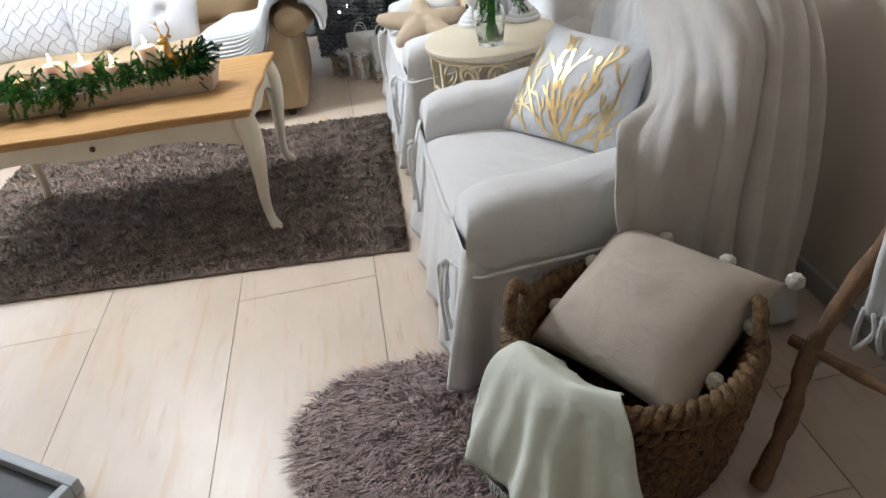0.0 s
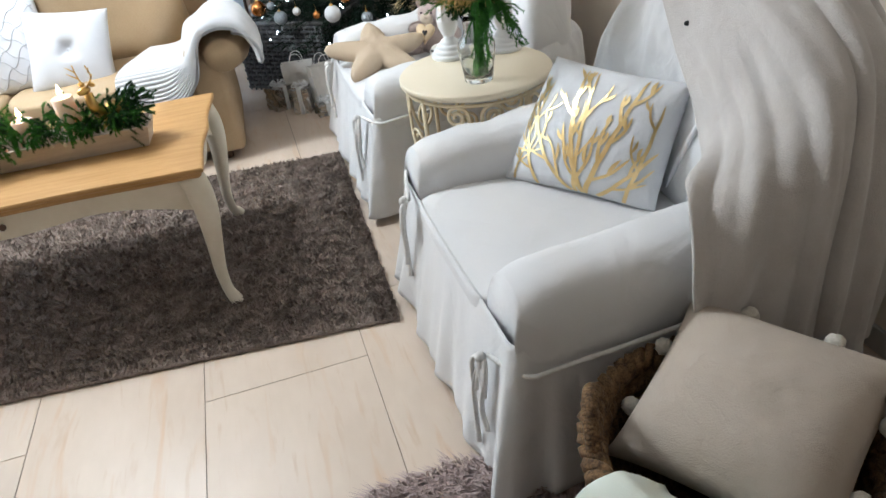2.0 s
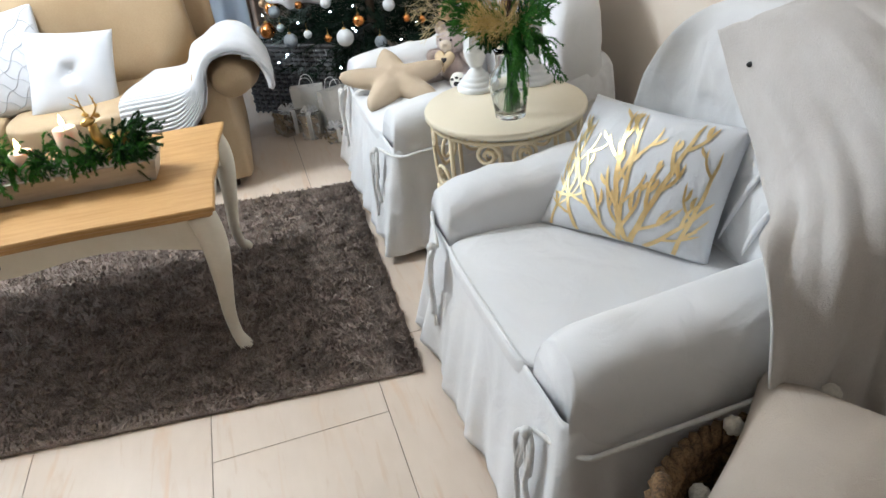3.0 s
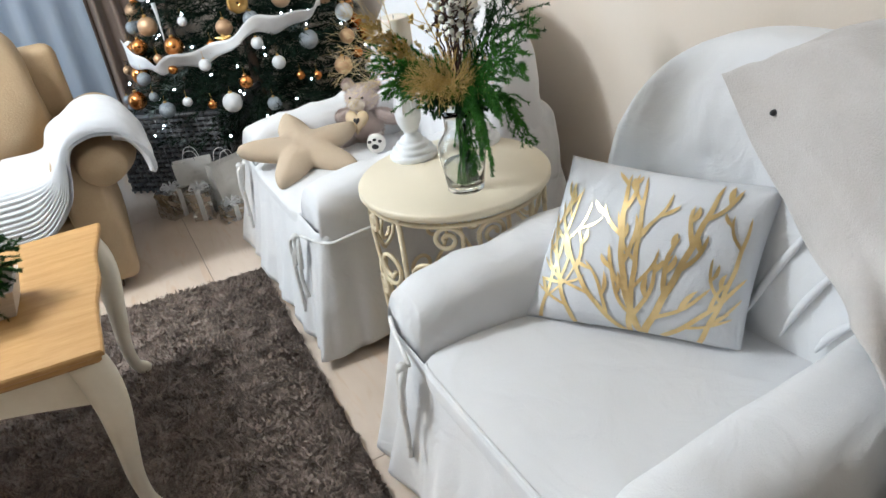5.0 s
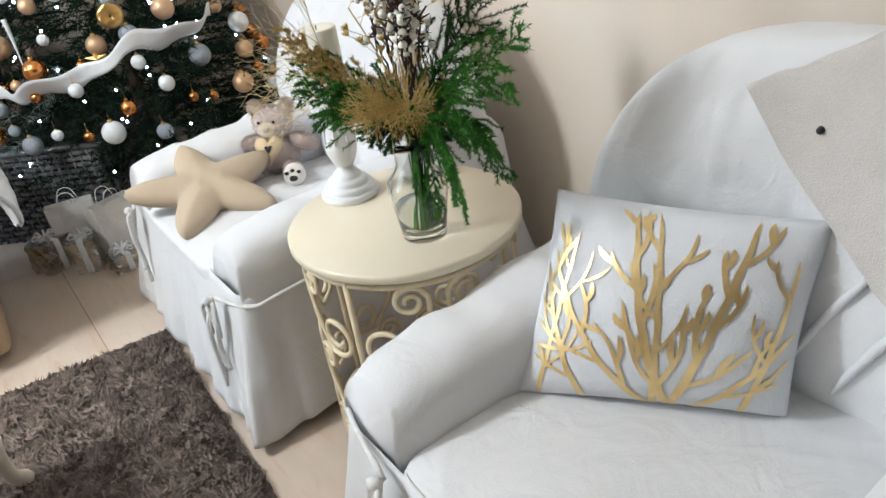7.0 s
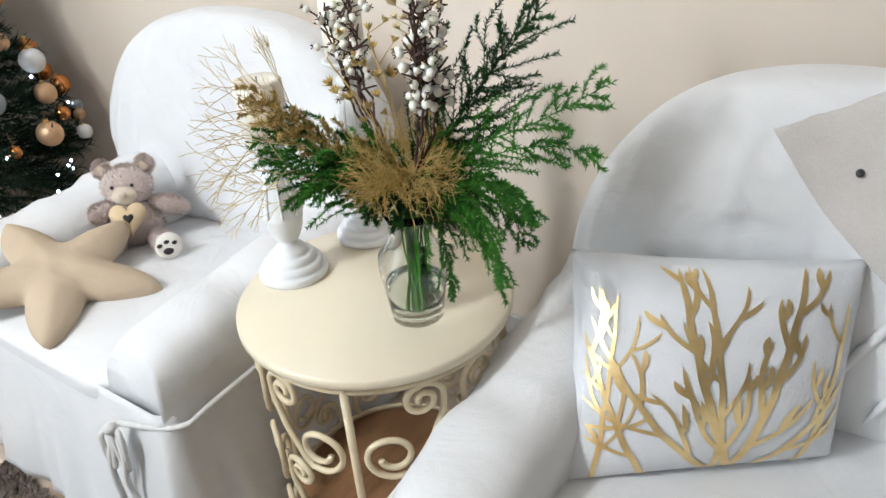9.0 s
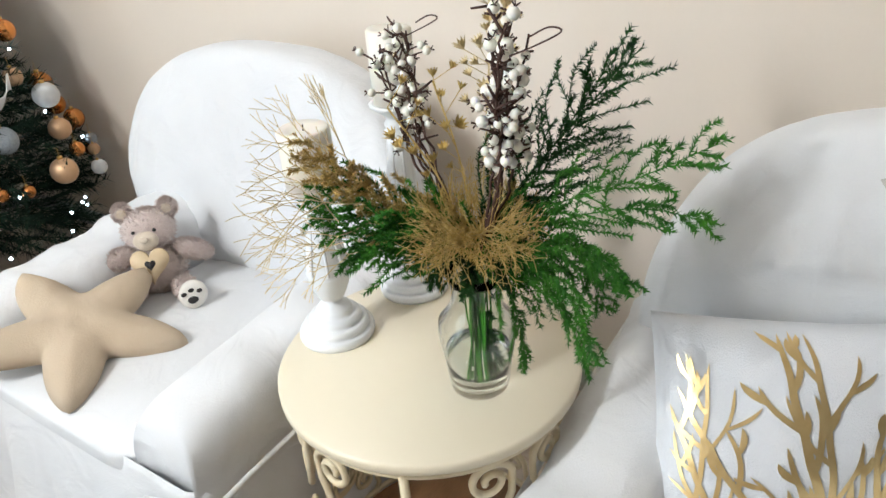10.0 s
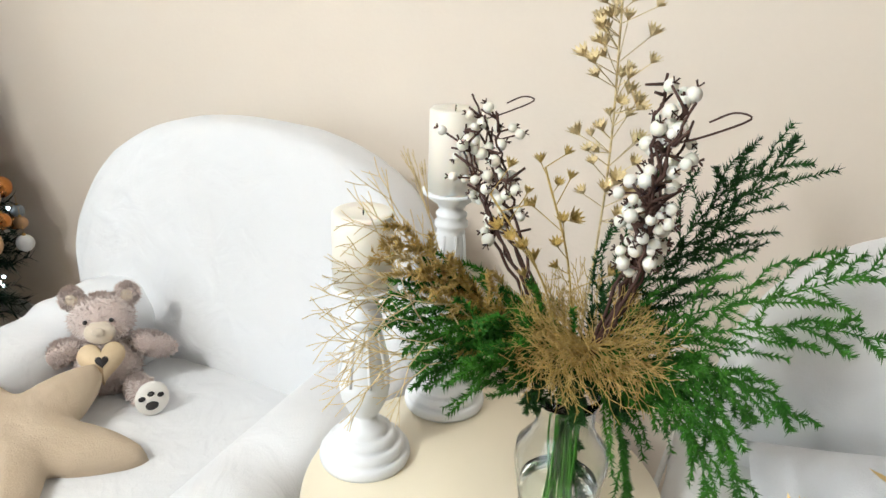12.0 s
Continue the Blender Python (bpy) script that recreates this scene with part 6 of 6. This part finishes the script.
def hung_knit():
    rnd = random.Random(3)
    k = thing("macrame_throw", "white fringed cotton throw hanging on the ladder", "blanket")
    top = Vector((1.115, 0.945, 0.61))
    across = Vector((0.40, -0.92, 0.0)).normalized()
    back = Vector((0.6, 0.5, 0)).normalized()
    curves = []
    for i in range(5):
        o = top + across * (0.02 + 0.065 * i)
        curves.append([o + back * 0.05 + Vector((0, 0, -0.12)), o + back * 0.03 + Vector((0, 0, -0.03)), o + Vector((0, 0, 0.02)), o - back * 0.025 + Vector((0, 0, -0.05)), o - back * 0.03 + Vector((0, 0, -0.14)), o - back * 0.03 + Vector((0, 0, -0.2))])
    part("fabric", sheet(curves, 40, 50, lambda u, v: 0.006 * math.sin(v * 40) + 0.006 * lump(u * 8, v * 6)), KNIT, k, solid=0.006)
    for i in range(14):
        o = top + across * (0.02 + 0.26 * i / 13) - back * 0.03
        part("tassel", tube(spline([o + Vector((0, 0, -0.19)), o + Vector((rnd.uniform(-.01, .01), rnd.uniform(-.01, .01), -0.24)), o + Vector((rnd.uniform(-.015, .015), rnd.uniform(-.015, .015), -0.29))], 8), 0.006, 6), KNIT, k)


hung_knit()
GREY_WOOD = mat("pale_grey_painted_wood", (0.46, 0.49, 0.52), (0.38, 0.41, 0.44), rough=0.6, scale=9, stretch=(1, 6, 1), bump=0.2)
SLATE = mat("dark_slate_panel", (0.06, 0.065, 0.07), (0.04, 0.042, 0.045), rough=0.35, scale=12)


def floor_tray():
    t = thing("wooden_tray", "pale grey wooden framed tray with dark base", "tray", pose(-0.715, 1.27, 0, 0, 0, 146.5))
    part("base", box(0.01, 0.50, 0.01, 0.36, 0.002, 0.014), SLATE, t, smooth=False)
    for x0, x1, y0, y1 in ((0, 0.51, 0, 0.028), (0, 0.51, 0.342, 0.37), (0, 0.028, 0.029, 0.341), (0.482, 0.51, 0.029, 0.341)):
        part("side", box(x0, x1, y0, y1, 0.001, 0.045, 0.003), GREY_WOOD, t, smooth=False)
    part("knob", ball((0.30, 0.10, 0.018), 0.016, squash=(1, 1, 0.6)), CHALK, t)


floor_tray()


def ceiling_lamp():
    cx, cy = -1.21, 3.38
    l = thing("ceiling_lamp", "ceiling lamp with three glowing glass globes", "ceiling lamp", pose(cx, cy, TOP))
    part("plate", lathe([(0, -0.03), (0.12, -0.03), (0.125, 0), (0, 0)], 32), GOLD, l)
    g = glow("lamp_globe", (1.0, 0.93, 0.82), 45)
    for gx, gy, gz in GLOBES:
        x, y, z = gx - cx, gy - cy, gz - TOP
        part("arm", tube(spline([(0, 0, -0.03), (x * 0.6, y * 0.6, -0.10), (x, y, z + 0.04)], 12), 0.008, 8), GOLD, l)
        part("globe", ball((x, y, z), 0.036, u=20, v=14), g, l).visible_shadow = False


ceiling_lamp()
# skirting along the armchair wall and the window wall
single("baseboard_east", box(X1 - 0.014, X1 - 0.001, Y0, Y1 - 0.02, 0.0, 0.075, 0.003), SKIRTING, "pale grey skirting board", "skirting", kind="structure", smooth=False)
single("baseboard_north", box(X0, X1 - 0.02, Y1 - 0.014, Y1 - 0.001, 0.0, 0.075, 0.003), SKIRTING, "pale grey skirting board", "skirting", kind="structure", smooth=False)


def window(name, axis, at, a0, a1, z0, z1):
    w = tagged(thing(name, "white framed window with two panes", "window"), kind="structure")

    def b(p0, p1, q0, q1, d0, d1, r=0.0):
        return box(p0, p1, at + d0, at + d1, q0, q1, r) if axis == "x" else box(at - d1, at - d0, p0, p1, q0, q1, r)
    mid = (a0 + a1) / 2
    for p0, p1, q0, q1 in ((a0, a0 + 0.06, z0, z1), (a1 - 0.06, a1, z0, z1), (a0 + 0.06, a1 - 0.06, z0, z0 + 0.06), (a0 + 0.06, a1 - 0.06, z1 - 0.06, z1), (mid - 0.035, mid + 0.035, z0 + 0.06, z1 - 0.06)):
        part("window_frame", b(p0, p1, q0, q1, 0.08, 0.14, 0.004), CHALK, w, smooth=False)
    for p0, p1 in ((a0 + 0.06, mid - 0.035), (mid + 0.035, a1 - 0.06)):
        ob = part("pane", b(p0, p1, z0 + 0.06, z1 - 0.06, 0.105, 0.111), GLASS, w, smooth=False)
        ob.visible_shadow = False
    part("window_sill", b(a0 - 0.05, a1 + 0.05, z0 - 0.03, z0 - 0.002, -0.06, 0.08, 0.004), CHALK, w, smooth=False)


window("window_1", "x", Y1, -3.3, -0.2, 0.5, 2.4)
window("window_2", "y", X0, 3.3, 5.2, 0.55, 2.45)
# ---- floor tiles ----
def floor():
    f = single("floor", box(X0, X1, Y0, Y1, -0.15, -0.003), GROUT, "beige marbled floor tiles with thin dark joints", "floor", kind="structure", smooth=False)
    w, l, gap = 0.49, 1.20, 0.0014
    me = None
    nx0 = math.floor((X0 - 0.11) / w)
    for i in range(nx0, math.ceil((X1 - 0.11) / w)):
        for j in range(-4, 7):
            x, y = 0.11 + i * w, (2.32 if i % 2 == 0 else 2.0) + j * l
            x0, x1, y0, y1 = max(x, X0), min(x + w, X1), max(y, Y0), min(y + l, Y1)
            if x1 - x0 < 0.02 or y1 - y0 < 0.02:
                continue
            bm = box(x0 + gap - x, x1 - gap - x, y0 + gap - y, y1 - gap - y, -0.02, 0.0)
            ob = part("tile", bm, TILE, f, smooth=False)
            ob.location = (x, y, 0)


floor()
